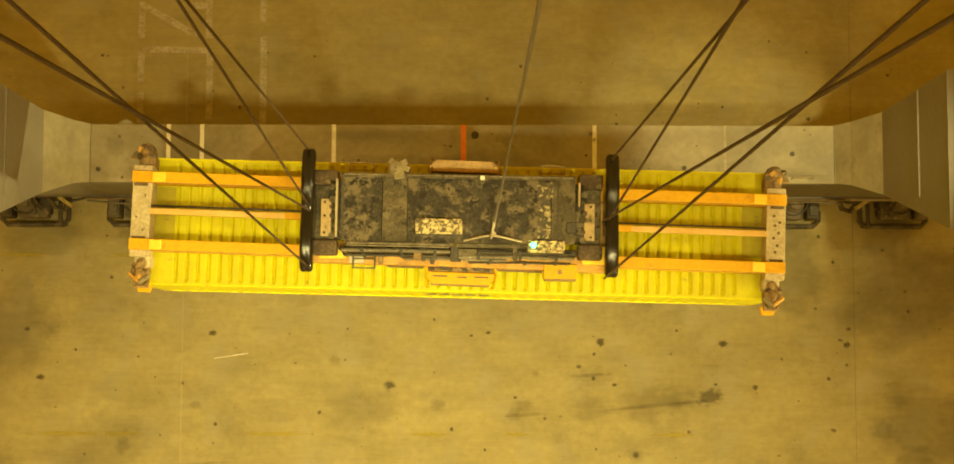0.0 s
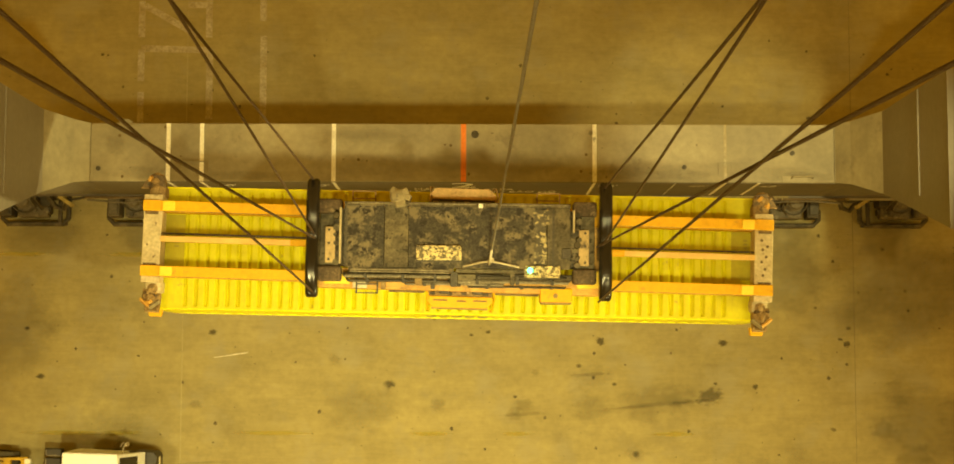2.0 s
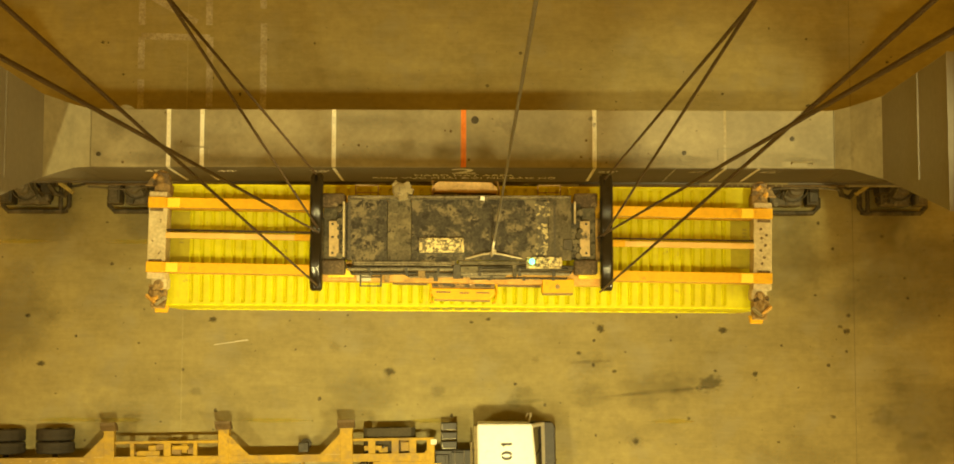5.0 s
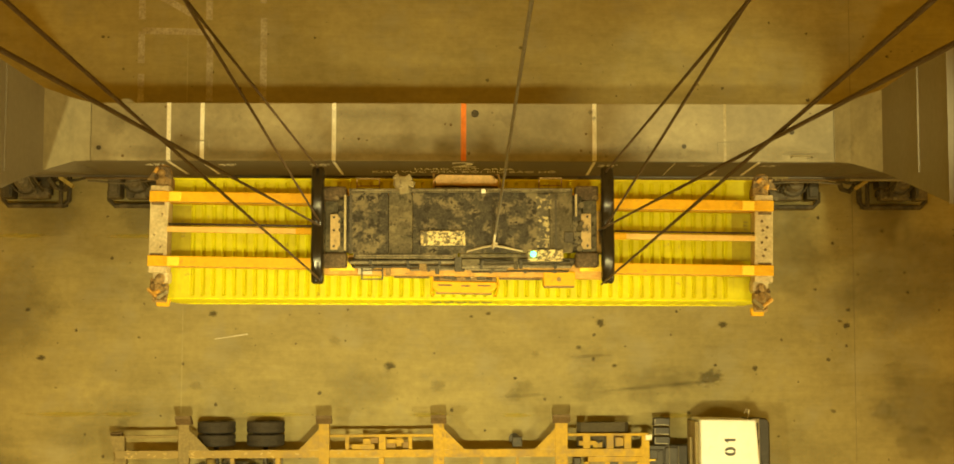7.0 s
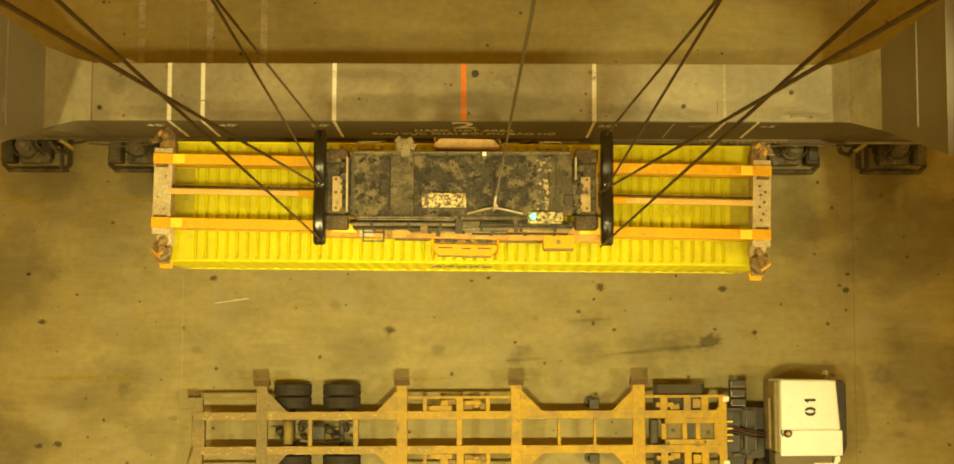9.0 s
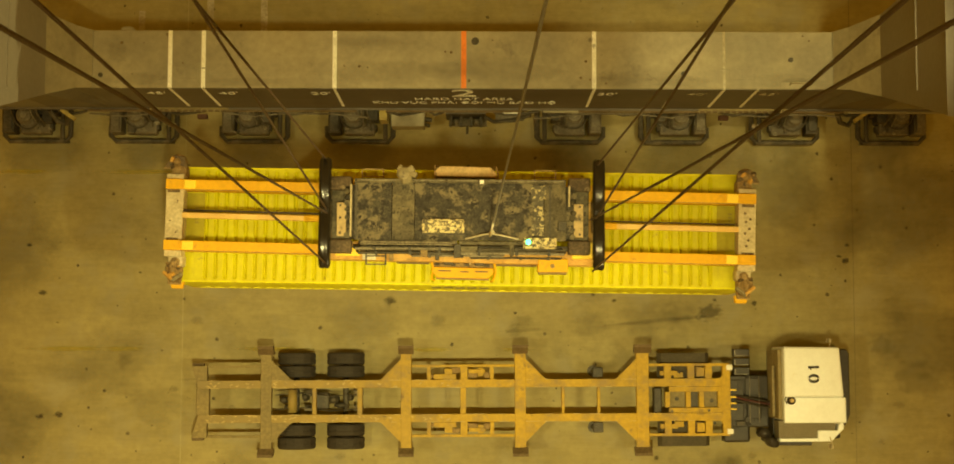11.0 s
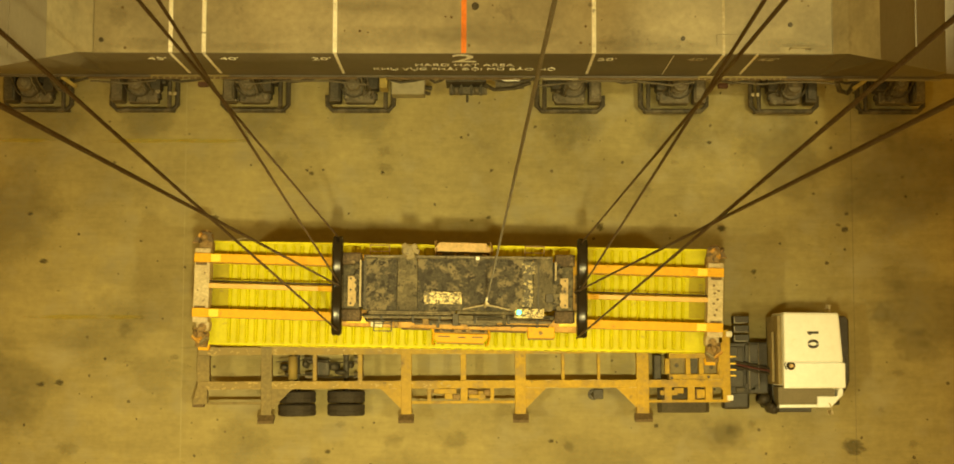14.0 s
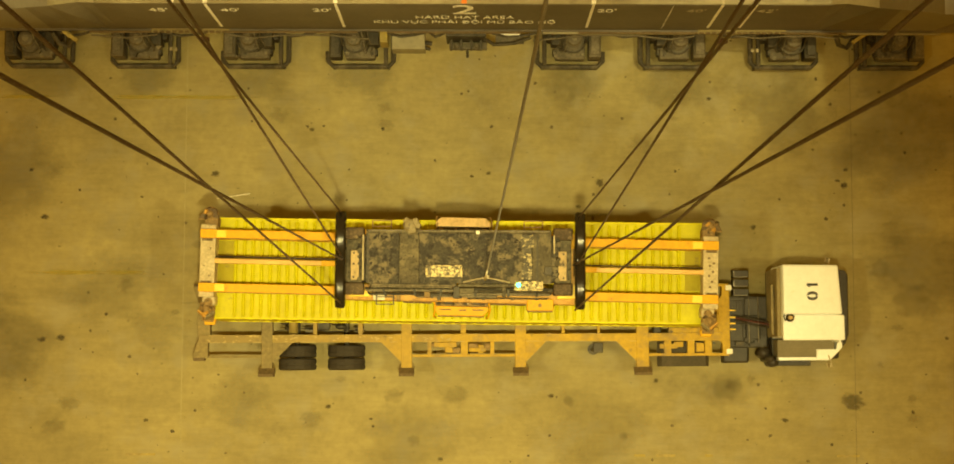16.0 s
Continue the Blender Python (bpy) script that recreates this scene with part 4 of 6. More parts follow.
        for t in (-1, 1):
            part("corner_post", add_box(bmesh.new(), min(s * (hx - 0.15), s * (hx - 0.004)), max(s * (hx - 0.15), s * (hx - 0.004)), min(t * (hy - 0.15), t * (hy - 0.004)), max(t * (hy - 0.15), t * (hy - 0.004)), -H + 0.11, -0.11, 0.008), CONTAINER_YELLOW, box)
            for z0 in (-0.115, -H):
                part("corner_casting", add_box(bmesh.new(), min(s * (hx - 0.17), s * (hx + 0.003)), max(s * (hx - 0.17), s * (hx + 0.003)), min(t * (hy - 0.16), t * (hy + 0.003)), max(t * (hy - 0.16), t * (hy + 0.003)), z0, z0 + 0.118, 0.012), CASTING, box, "worn corner casting")
    bm = bmesh.new()
    for k in range(9):
        y = -1.05 + 0.24 * k
        add_box(bm, hx - 0.06, hx - 0.03 + 0.02 * (k % 2), y, y + 0.24, -H + 0.15, -0.1)
    part("end_wall", bm, CONTAINER_YELLOW, box, "yellow corrugated closed end")
    for t in (-1, 1):
        door = part("door", add_box(bmesh.new(), -hx + 0.02, -hx + 0.06, min(t * 0.01, t * 1.06), max(t * 0.01, t * 1.06), -H + 0.15, -0.1, 0.006), CONTAINER_YELLOW, box, "yellow container door")
        for y in (0.3, 0.78):
            part("locking_bar", add_cyl(bmesh.new(), (-hx - 0.01, t * y, -H + 0.1), (-hx - 0.01, t * y, -0.08), 0.018, 10), STEEL, door)
    return box


# ---- spreader with headblock ----
def build_spreader():
    """Same origin as the container's roof middle."""
    sp = tagged(new("container_spreader"), "orange telescopic container spreader with worn beige end beams", "spreader")
    # main frame, two box girders and cross ties
    for y in (-0.64, 0.64):
        bm = add_box(bmesh.new(), -2.75, 2.85, y - (0.21 if y < 0 else 0.17), y + 0.17, 0.32, 0.86, 0.02)
        part("main_girder", bm, PALE_ORANGE if y < 0 else ORANGE, sp, "worn orange main girder")
    for x in (-2.6, -1.3, 0.1, 1.4, 2.7):
        box_part("cross_tie", (x - 0.12, x + 0.12, -0.48, 0.48, 0.34, 0.78), PALE_ORANGE, sp)
    # telescopic beams
    for s in (-1, 1):
        inner = 2.6
        for y in (-0.635, 0.635):
            arm = box_part("telescopic_beam", (min(s * inner, s * 6.10), max(s * inner, s * 6.10), y - 0.10, y + 0.10, 0.14, 0.72), ORANGE, sp, "orange telescopic beam", 0.012)
            part("wear_pad", soft(add_box(bmesh.new(), min(s * 5.50, s * 5.74), max(s * 5.50, s * 5.74), y - 0.095, y + 0.095, 0.715, 0.75), 0.02), BRIGHT_LUG, arm, "bright orange pad")
            part("beam_edge", add_box(bmesh.new(), min(s * inner, s * 6.0), max(s * inner, s * 6.0), y - 0.112, y - 0.10, 0.66, 0.675), RUST, arm)
        box_part("push_rod", (min(s * inner, s * 5.78), max(s * inner, s * 5.78), -0.055, 0.055, 0.52, 0.62), ROD_PAINT, sp, "thin pale orange telescoping rod", 0.01)
        box_part("rod_collar", (min(s * 2.6, s * 3.25), max(s * 2.6, s * 3.25), -0.062, 0.062, 0.51, 0.63), ORANGE, sp, "", 0.01)
        # dark bar standing in for the shadow line beside the rod
        part("hose_line", add_cyl(bmesh.new(), (s * inner, 0.105, 0.55), (s * 5.78, 0.105, 0.55), 0.022 if s < 0 else 0.016, 10), GREASE, sp, "dark line along the rod, its shadow drawn as a bar", True)
        # end beam
        bm = add_box(bmesh.new(), min(s * 5.77, s * 6.13), max(s * 5.77, s * 6.13), -0.86, 0.86, 0.16, 0.60, 0.015)
        end = part("end_beam", bm, END_STEEL, sp, "worn beige end beam with bolt holes")
        holes = ((5.91, 0.34), (6.02, 0.22), (5.93, 0.16), (6.00, 0.02), (5.91, -0.08), (5.98, -0.22), (5.94, -0.34)) if s > 0 else ((5.88, 0.30), (6.03, -0.12), (5.9, -0.36))
        for dx, y in holes:
            part("bolt_hole", add_cyl(bmesh.new(), (s * dx, y, 0.55), (s * dx, y, 0.606), 0.030 if s > 0 else 0.018, 10), GUIDE_RUST, end)
        # thin dark slabs put in for the shaded recesses beside the beams
        for y, w in ((0.50, 0.03), (-0.50, 0.025)):
            box_part("gap_cover", (min(s * 5.84, s * 6.10), max(s * 5.84, s * 6.10), y - w, y + w, 0.58, 0.612), GUIDE_RUST, end, "dark recess beside the beam, its shade drawn as a slab", 0.008)
        for t in (-1, 1):
            # worn beam tip, twistlock housing and corner guide
            box_part("beam_tip", (min(s * 5.78, s * 6.12), max(s * 5.78, s * 6.12), t * 0.635 - 0.104, t * 0.635 + 0.104, 0.60, 0.726), ORANGE, end, "worn orange beam tip", 0.01)
            x0, x1 = min(s * 5.74, s * 6.10), max(s * 5.74, s * 6.10)
            housing = box_part("twistlock_housing", (x0 + 0.02, x1 - 0.02, min(t * 0.80, t * 1.06), max(t * 0.80, t * 1.06), 0.02, 0.42), END_STEEL if t < 0 else RUST, end, "worn twistlock housing", 0.06)
            part("lock_pin", add_lathe(bmesh.new(), s * 5.92, t * 0.97, [(0.10, 0.40), (0.10, 0.45), (0.06, 0.46), (0.06, 0.52), (0.03, 0.53)], 14), RUST, housing)
            knuckle = part("guide_knuckle", add_lathe(bmesh.new(), s * 5.96, t * 1.13, [(0.10, 0.06), (0.17, 0.14), (0.19, 0.30), (0.15, 0.40), (0.09, 0.43), (0.05, 0.49), (0.03, 0.50)], 13), RUST, end, "rusty guide knuckle")
            rng = random.Random(int(40 + 2 * s + t))
            for k in range(7):
                a, r = rng.uniform(0, 6.28), rng.uniform(0.05, 0.17)
                cx, cy, w = s * 5.96 + r * math.cos(a), t * 1.13 + r * math.sin(a), rng.uniform(0.025, 0.06)
                m = pose(cx, cy, 0.40 + rng.uniform(-0.06, 0.10), rng.uniform(-40, 40), rng.uniform(-40, 40), rng.uniform(0, 90))
                part("guide_lug", add_box(bmesh.new(), -w, w, -0.6 * w, 0.6 * w, -0.05, 0.05, 0.01, m), (RUST, PIVOT, PALE_ORANGE)[k % 3], knuckle)
            if t < 0:
                for dx, dy, turn, mat in ((0.10, -0.13, 40, PALE_ORANGE), (-0.09, -0.15, -36, PALE_LUG), (0.02, 0.10, 12, RUST)):
                    m = pose(s * (5.96 + dx), -1.13 + dy, 0.42, -24, 0, s * turn)
                    part("guide_lever", add_box(bmesh.new(), -0.13, 0.13, -0.022, 0.022, -0.05, 0.05, 0.008, m), mat, end, "worn guide lever")
                m = pose(s * 5.95, -1.30, 0.18, -38, 0, 0)
                bm = add_box(bmesh.new(), -0.14, 0.14, -0.15, 0.15, -0.03, 0.03, 0.012, m)
                add_box(bm, -0.14, -0.10, -0.14, 0.14, 0.03, 0.09, 0.01, m)
                add_box(bm, 0.10, 0.14, -0.14, 0.14, 0.03, 0.09, 0.01, m)
                part("guide_arm", bm, RUST, end)
                part("guide_tip", soft(add_prism(bmesh.new(), [(s * 5.95 - 0.15, -1.34), (s * 5.95 + 0.15, -1.34), (s * 5.95 + 0.12, -1.50), (s * 5.95 - 0.12, -1.50)], -0.16, -0.03, "z"), 0.02), ORANGE, end, "orange corner guide tip")
            else:
                hood = soft(add_prism(bmesh.new(), [(s * 5.74, 1.02), (s * 6.24, 1.00), (s * 6.18, 1.12), (s * 6.04, 1.24), (s * 5.82, 1.24)], 0.30, 0.42, "z"), 0.02)
                hood = part("guide_hood", hood, GUIDE_RUST, end, "raised rusty corner guide")
                m = pose(s * 5.92, 1.16, 0.42, 10, 0, s * 8)
                part("hood_plate", add_box(bmesh.new(), -0.12, 0.12, -0.10, 0.10, -0.025, 0.025, 0.012, m), PIVOT, hood)
                part("hood_edge", add_box(bmesh.new(), min(s * 6.02, s * 6.24), max(s * 6.02, s * 6.24), 0.985, 1.01, 0.40, 0.435, 0.006), RUST, hood, "pale worn edge")
                part("hood_slot", add_box(bmesh.new(), min(s * 5.92, s * 6.12), max(s * 5.92, s * 6.12), 1.05, 1.09, 0.41, 0.426), GREASE, hood)
    # side flippers at mid length
    for t in (-1, 1):
        bm = soft(add_prism(bmesh.new(), [(-0.57, t * 0.94), (0.72, t * 0.94), (0.72, t * 1.04), (0.60, t * 1.16), (-0.45, t * 1.16), (-0.57, t * 1.04)], 0.30, 0.66, "z"), 0.02)
        fl = part("gather_box", bm, PINK_PLATE if t > 0 else ORANGE, sp, "faded gathering guide box" if t > 0 else "orange gathering guide box")
        part("hinge_bar", soft(add_box(bmesh.new(), -0.55, 0.70, min(t * 0.82, t * 0.94), max(t * 0.82, t * 0.94), 0.34, 0.60), 0.015), GREASE if t > 0 else RUST, fl, "dark hinge bar")
        for k in range(11):
            x = -0.50 + 0.115 * k
            part("hinge_knuckle", add_box(bmesh.new(), x, x + 0.05, min(t * 0.83, t * 0.87), max(t * 0.83, t * 0.87), 0.58, 0.615, 0.008), STEEL if k % 3 == 0 else GREASE, fl)
        for x in (-0.45, -0.12, 0.16, 0.58):
            part("hinge_pin", add_cyl(bmesh.new(), (x - 0.05, t * 0.88, 0.62), (x + 0.05, t * 0.88, 0.62), 0.03, 8), RUST if t > 0 else GREASE, fl)
        if t < 0:
            for x0, x1, y in ((-0.44, -0.16, -1.02), (0.02, 0.20, -1.03), (0.34, 0.60, -1.02)):
                part("slot", add_box(bmesh.new(), x0, x1, y - 0.012, y + 0.012, 0.655, 0.664), GREASE, fl)
            part("box_lip", soft(add_box(bmesh.new(), -0.47, 0.62, -1.185, -1.155, 0.34, 0.60), 0.006), RUST, fl, "rusty lower lip")
        for x in (-0.22, 0.42):
            part("hinge", soft(add_box(bmesh.new(), x - 0.10, x + 0.10, min(t * 0.78, t * 0.90), max(t * 0.78, t * 0.90), 0.45, 0.78), 0.02), GREASE, fl, "black hinge block")
        for x in (-0.57, 0.72):
            part("guide_loop", add_tube(bmesh.new(), [(x, t * 0.82, 0.66), (x + 0.04, t * 1.0, 0.66), (x, t * 1.18, 0.5), (x - (0.05 if x > 0 else -0.05), t * 1.2, 0.3)], 0.022), ORANGE if t < 0 else RUST, fl)
    part("lower_rail", add_tube(bmesh.new(), [(-1.3, -0.86, 0.55), (-0.62, -0.86, 0.55)], 0.03), GUIDE_RUST, sp)
    part("lower_rail", add_tube(bmesh.new(), [(0.74, -0.86, 0.55), (1.6, -0.86, 0.55)], 0.03), GUIDE_RUST, sp)
    return sp


# cross-section of the sheave guards: two soft ridges
GUARD_SECTION = ((-0.122, -0.18), (-0.122, -0.05), (-0.112, -0.012), (-0.090, 0.016), (-0.060, 0.030), (-0.030, 0.026), (0.0, 0.020), (0.030, 0.026), (0.060, 0.030), (0.090, 0.016), (0.112, -0.012), (0.122, -0.05), (0.122, -0.18))


def build_headblock():
    """Same origin as the spreader, on which it is latched."""
    sp = tagged(new("headblock"), "dark greasy steel headblock latched on the spreader, with rope sheaves", "headblock")
    # headblock: deck in separate plates with gaps
    for x0, x1, mat, z in ((-2.14, -1.38, HEAD_DARK, 1.40), (-1.372, -0.92, HEAD_LIGHT, 1.405), (-0.912, 1.70, HEAD_DARK, 1.40), (1.708, 2.14, HEAD_LIGHT, 1.41)):
        part("deck_plate", soft(add_box(bmesh.new(), x0, x1, -0.50, 0.66, z - 0.08, z), 0.006), mat, sp, "dark greasy headblock deck plate")
    box_part("headblock_frame", (-2.35, 2.35, -0.46, 0.62, 0.86, 1.32), HEAD_DARK, sp, "dark headblock frame", 0.03)
    box_part("rear_kerb", (-2.14, 2.14, 0.66, 0.74, 1.30, 1.46), HEAD_LIGHT, sp)
    for x0, x1 in ((-2.08, -1.30), (-0.92, -0.30), (-0.26, 0.36), (0.52, 1.30), (1.36, 2.10)):
        box_part("kerb_edge", (x0, x1, 0.695, 0.72, 1.455, 1.466), GREASE_LIGHT, sp, "pale worn kerb edge", 0.003)
    box_part("front_kerb", (-2.05, -0.05, -0.58, -0.50, 1.28, 1.42), HEAD_DARK, sp)
    box_part("front_step", (-0.02, 1.95, -0.58, -0.50, 1.16, 1.30), HEAD_LIGHT, sp, "dusty front step", 0.02)
    box_part("front_trough", (-2.1, 2.2, -0.69, -0.58, 0.90, 1.10), HEAD_LIGHT, sp, "dusty hydraulic trough", 0.02)
    for x in (-1.9, -0.7, 0.35, 1.1, 2.0):
        part("pipe", add_tube(bmesh.new(), [(x, -0.60, 1.13), (x + 0.5, -0.63, 1.14), (x + 0.55, -0.72, 0.95)], 0.022), GREASE, sp)
    for y, z in ((-0.545, 1.43), (-0.585, 1.43)):
        part("pipe", add_tube(bmesh.new(), [(-2.0, y, z), (-0.9, y, z), (-0.15, y - 0.01, z)], 0.016), GREASE_LIGHT, sp)
    for k, (x0, x1, y, z, r, mat) in enumerate(((-2.15, -0.1, -0.66, 1.20, 0.035, GREASE_LIGHT), (-2.1, -0.12, -0.74, 1.08, 0.030, GREASE), (-0.05, 2.15, -0.74, 1.10, 0.036, GREASE_LIGHT),
                                         (0.0, 2.1, -0.66, 1.16, 0.024, GREASE), (-1.0, 0.9, -0.79, 0.98, 0.026, GREASE_LIGHT), (0.2, 2.1, -0.83, 0.92, 0.02, GREASE))):
        pipe = part("pipe", add_tube(bmesh.new(), [(x0, y + 0.04, z - 0.1), (x0 + 0.03, y, z), ((x0 + x1) / 2, y + 0.012, z), (x1 - 0.03, y, z), (x1, y + 0.05, z - 0.12)], r), mat, sp, "dusty hydraulic pipe")
        for q in (0.2, 0.55, 0.85):
            xq = x0 + (x1 - x0) * q
            part("pipe_clamp", soft(add_box(bmesh.new(), xq - 0.03, xq + 0.03, y - r - 0.012, y + r + 0.012, z - 0.05, z + r + 0.012), 0.006), GREASE, pipe)
    for x0, x1, y0, y1, z, mat in ((-0.12, 0.02, -0.84, -0.56, 1.24, GREASE), (0.02, 0.36, -0.72, -0.60, 1.22, HEAD_LIGHT), (1.02, 1.10, -0.80, -0.56, 1.20, HEAD_LIGHT), (-0.80, -0.66, -0.82, -0.60, 1.12, RUST),
                                 (-1.45, -1.36, -0.90, -0.62, 1.05, RUST), (1.98, 2.16, -0.30, -0.10, 1.46, GREASE), (-0.50, -0.42, -0.88, -0.66, 1.04, GREASE)):
        box_part("valve_block", (x0, x1, y0, y1, z - 0.12, z), mat, sp, "small valve block", 0.012)
    bm = bmesh.new()
    for x in (-1.92, -1.52):
        add_box(bm, x - 0.015, x + 0.015, -0.98, -0.62, 0.93, 0.97)
    for y in (-0.68, -0.80, -0.97):
        add_box(bm, -1.92, -1.52, y - 0.012, y + 0.012, 0.93, 0.96)
    part("ladder_step", bm, GREASE, sp, "dark folding access ladder")
    for x in (-1.82, 1.75):
        bm = bmesh.new()
        for q in (-0.22, 0.22):
            add_box(bm, x + q - 0.012, x + q + 0.012, 0.76, 1.02, 0.72, 0.75)
        add_box(bm, x - 0.23, x + 0.23, 1.0, 1.03, 0.72, 0.75)
        add_box(bm, x - 0.23, x + 0.23, 0.86, 0.88, 0.72, 0.75)
        part("ladder_step", bm, RUST, sp, "rusty folding step")
    valve = box_part("valve_box", (1.60, 2.22, -1.10, -0.83, 0.45, 0.92), ORANGE, sp, "orange valve box", 0.02)
    box_part("valve_lip", (1.62, 2.20, -1.13, -1.10, 0.50, 0.90), RUST, valve, "", 0.006)
    part("valve_knob", add_cyl(bmesh.new(), (1.90, -0.98, 0.91), (1.90, -0.98, 0.95), 0.045, 12), RUST, valve)
    box_part("cover_plate", (-2.55, -2.05, -0.80, -0.62, 0.86, 0.98), BRIGHT_LUG, sp, "bright orange cover", 0.015)
    box_part("cover_plate", (2.30, 2.75, -0.83, -0.50, 0.86, 1.0), BRIGHT_LUG, sp, "bright orange cover", 0.015)
    box_part("cover_plate", (-2.0, -1.72, -0.88, -0.74, 0.86, 0.93), STEEL, sp, "", 0.01)
    box_part("flaking_cover", (-0.75, 0.08, -0.36, -0.10, 1.40, 1.52), BRASS, sp, "cover with flaking yellow paint", 0.015)
    for k, (x0, x1, y0, y1) in enumerate(((-0.76, 0.09, -0.115, -0.085), (-0.76, -0.71, -0.36, -0.10), (0.035, 0.09, -0.36, -0.10))):
        box_part("flaking_rim", (x0, x1, y0, y1, 1.50, 1.535 + 0.003 * k), BRASS_EDGE, sp, "bright flaking rim", 0.004)
    box_part("flaking_lining", (-0.78, 0.11, -0.39, -0.35, 1.40, 1.46), GREASE, sp, "", 0.006)
    eye = part("lifting_eye", add_lathe(bmesh.new(), -1.14, 0.84, [(0.14, 1.2), (0.15, 1.48), (0.11, 1.53), (0.05, 1.54)], 11), PALE_LUG, sp, "greasy pale lifting eye")
    for x, y, w, a in ((-1.02, 0.92, 0.09, 30), (-0.96, 0.83, 0.08, -20), (-1.08, 0.72, 0.10, 10), (-1.22, 0.95, 0.07, 50)):
        part("eye_lug", add_box(bmesh.new(), -w, w, -0.8 * w, 0.8 * w, 1.2, 1.50 + 0.2 * w, 0.03, pose(x, y, 0, 0, 0, a)), PALE_LUG, eye)
    part("white_tag", soft(add_box(bmesh.new(), 0.40, 0.48, 0.64, 0.72, 1.46, 1.50), 0.004), STRIPE_WHITE, sp)
    rng = random.Random(9)
    for k, (x0, x1, y0, y1) in enumerate(((1.46, 1.70, -0.40, -0.14), (1.50, 1.70, -0.15, 0.12), (1.48, 1.68, 0.11, 0.36), (1.44, 1.74, 0.35, 0.62))):
        box_part("flaking_patch", (x0, x1, y0, y1, 1.396, 1.409 + 0.001 * k), BRASS_PATCH, sp, "patch of flaking yellow paint", 0.003)
    box_part("edge_gap", (1.80, 1.84, -0.45, 0.62, 1.41, 1.418), GREASE, sp, "", 0.002)
    box_part("edge_gap", (-2.125, -2.08, -0.45, 0.62, 1.40, 1.408), GREASE, sp, "", 0.002)
    part("drain_plug", add_cyl(bmesh.new(), (0.98, -0.13, 1.39), (0.98, -0.13, 1.415), 0.045, 14), GREASE, sp, "dark drain plug")
    # signal lamp box
    lamp = box_part("lamp_box", (1.28, 1.95, -0.66, -0.44, 1.30, 1.46), BRASS, sp, "lamp box with flaking paint", 0.012)
    bm = bmesh.new()
    bmesh.ops.create_uvsphere(bm, u_segments=14, v_segments=8, radius=0.055, matrix=Matrix.Translation((1.385, -0.53, 1.48)))
    for k, (x0, x1, y0, y1) in enumerate(((1.50, 1.95, -0.47, -0.445), (1.45, 1.95, -0.66, -0.635), (1.92, 1.955, -0.65, -0.45))):
        box_part("flaking_rim", (x0, x1, y0, y1, 1.45, 1.475 + 0.003 * k), BRASS_EDGE, lamp, "bright flaking rim", 0.004)
    part("signal_lamp", bm, GREEN_LAMP, lamp, "glowing green signal lamp", True)
    # cable bridle
    bridle = part("cable_bridle", add_tube(bmesh.new(), [(0.12, -0.47, 1.44), (0.45, -0.40, 1.60), (0.62, -0.38, 1.64), (0.80, -0.40, 1.60), (1.18, -0.47, 1.44)], 0.018), STEEL, sp, "steel cable bridle")
    part("cable_clamp", add_cyl(bmesh.new(), (0.62, -0.38, 1.58), (0.66, -0.36, 1.78), 0.045, 12), STEEL, bridle)
    # ends of the headblock
    for s in (-1, 1):
        a, b = min(s * 2.19, s * 2.225), max(s * 2.19, s * 2.225)
        box_part("end_flange", (a, b, -0.44 if s < 0 else 0.20, 0.62, 1.20, 1.48), END_STEEL, sp, "", 0.006)
        box_part("end_deck", (min(s * 2.23, s * 2.62), max(s * 2.23, s * 2.62), -0.50, 0.64, 0.86, 1.19), HEAD_LIGHT, sp, "greasy end deck", 0.02)
        a, b = min(s * 2.31, s * 2.50), max(s * 2.31, s * 2.50)
        plate = box_part("junction_plate", (a, b, -0.42, 0.26, 1.20, 1.33), FLAKED_PLATE, sp, "pale plate with flaked paint", 0.01)
        for y in (-0.36, -0.05, 0.20):
            part("plate_bolt", add_cyl(bmesh.new(), (s * 2.43, y, 1.32), (s * 2.43, y, 1.355), 0.025, 10), GREASE, plate)
        for k in range(6):
            cy = -0.40 + 0.17 * k
            part("hose_coupling", add_cyl(bmesh.new(), (s * 2.27, cy, 1.18), (s * (2.27 + rng.uniform(0.0, 0.05)), cy + rng.uniform(-0.05, 0.05), 1.36 + rng.uniform(0, 0.12)), rng.uniform(0.03, 0.07), 10), HEAD_LIGHT, sp)
        for y in (-0.62, 0.66):
            a, b = min(s * 2.2, s * 2.65), max(s * 2.2, s * 2.65)
            box_part("pivot_block", (a, b, y - 0.14, y + 0.14, 0.95, 1.32), PIVOT, sp, "", 0.04)
        # rope sheaves under long black guards
        for y in (-0.53, 0.57):
            xc = s * 2.76 + 0.04
            bm = bmesh.new()
            add_cyl(bm, (xc - 0.05, y, 1.12), (xc + 0.05, y, 1.12), 0.47, 36)
            part("sheave", bm, GREASE, sp, "dark rope sheave")
        bm = bmesh.new()
        rings = []
        path = [(-1.07, 1.50)] + [(yc + 0.52 * q / 5, 1.68 - 0.13 * (q / 5) ** 2) for yc in (-0.53, 0.58) for q in range(-5, 6)] + [(1.13, 1.50)]
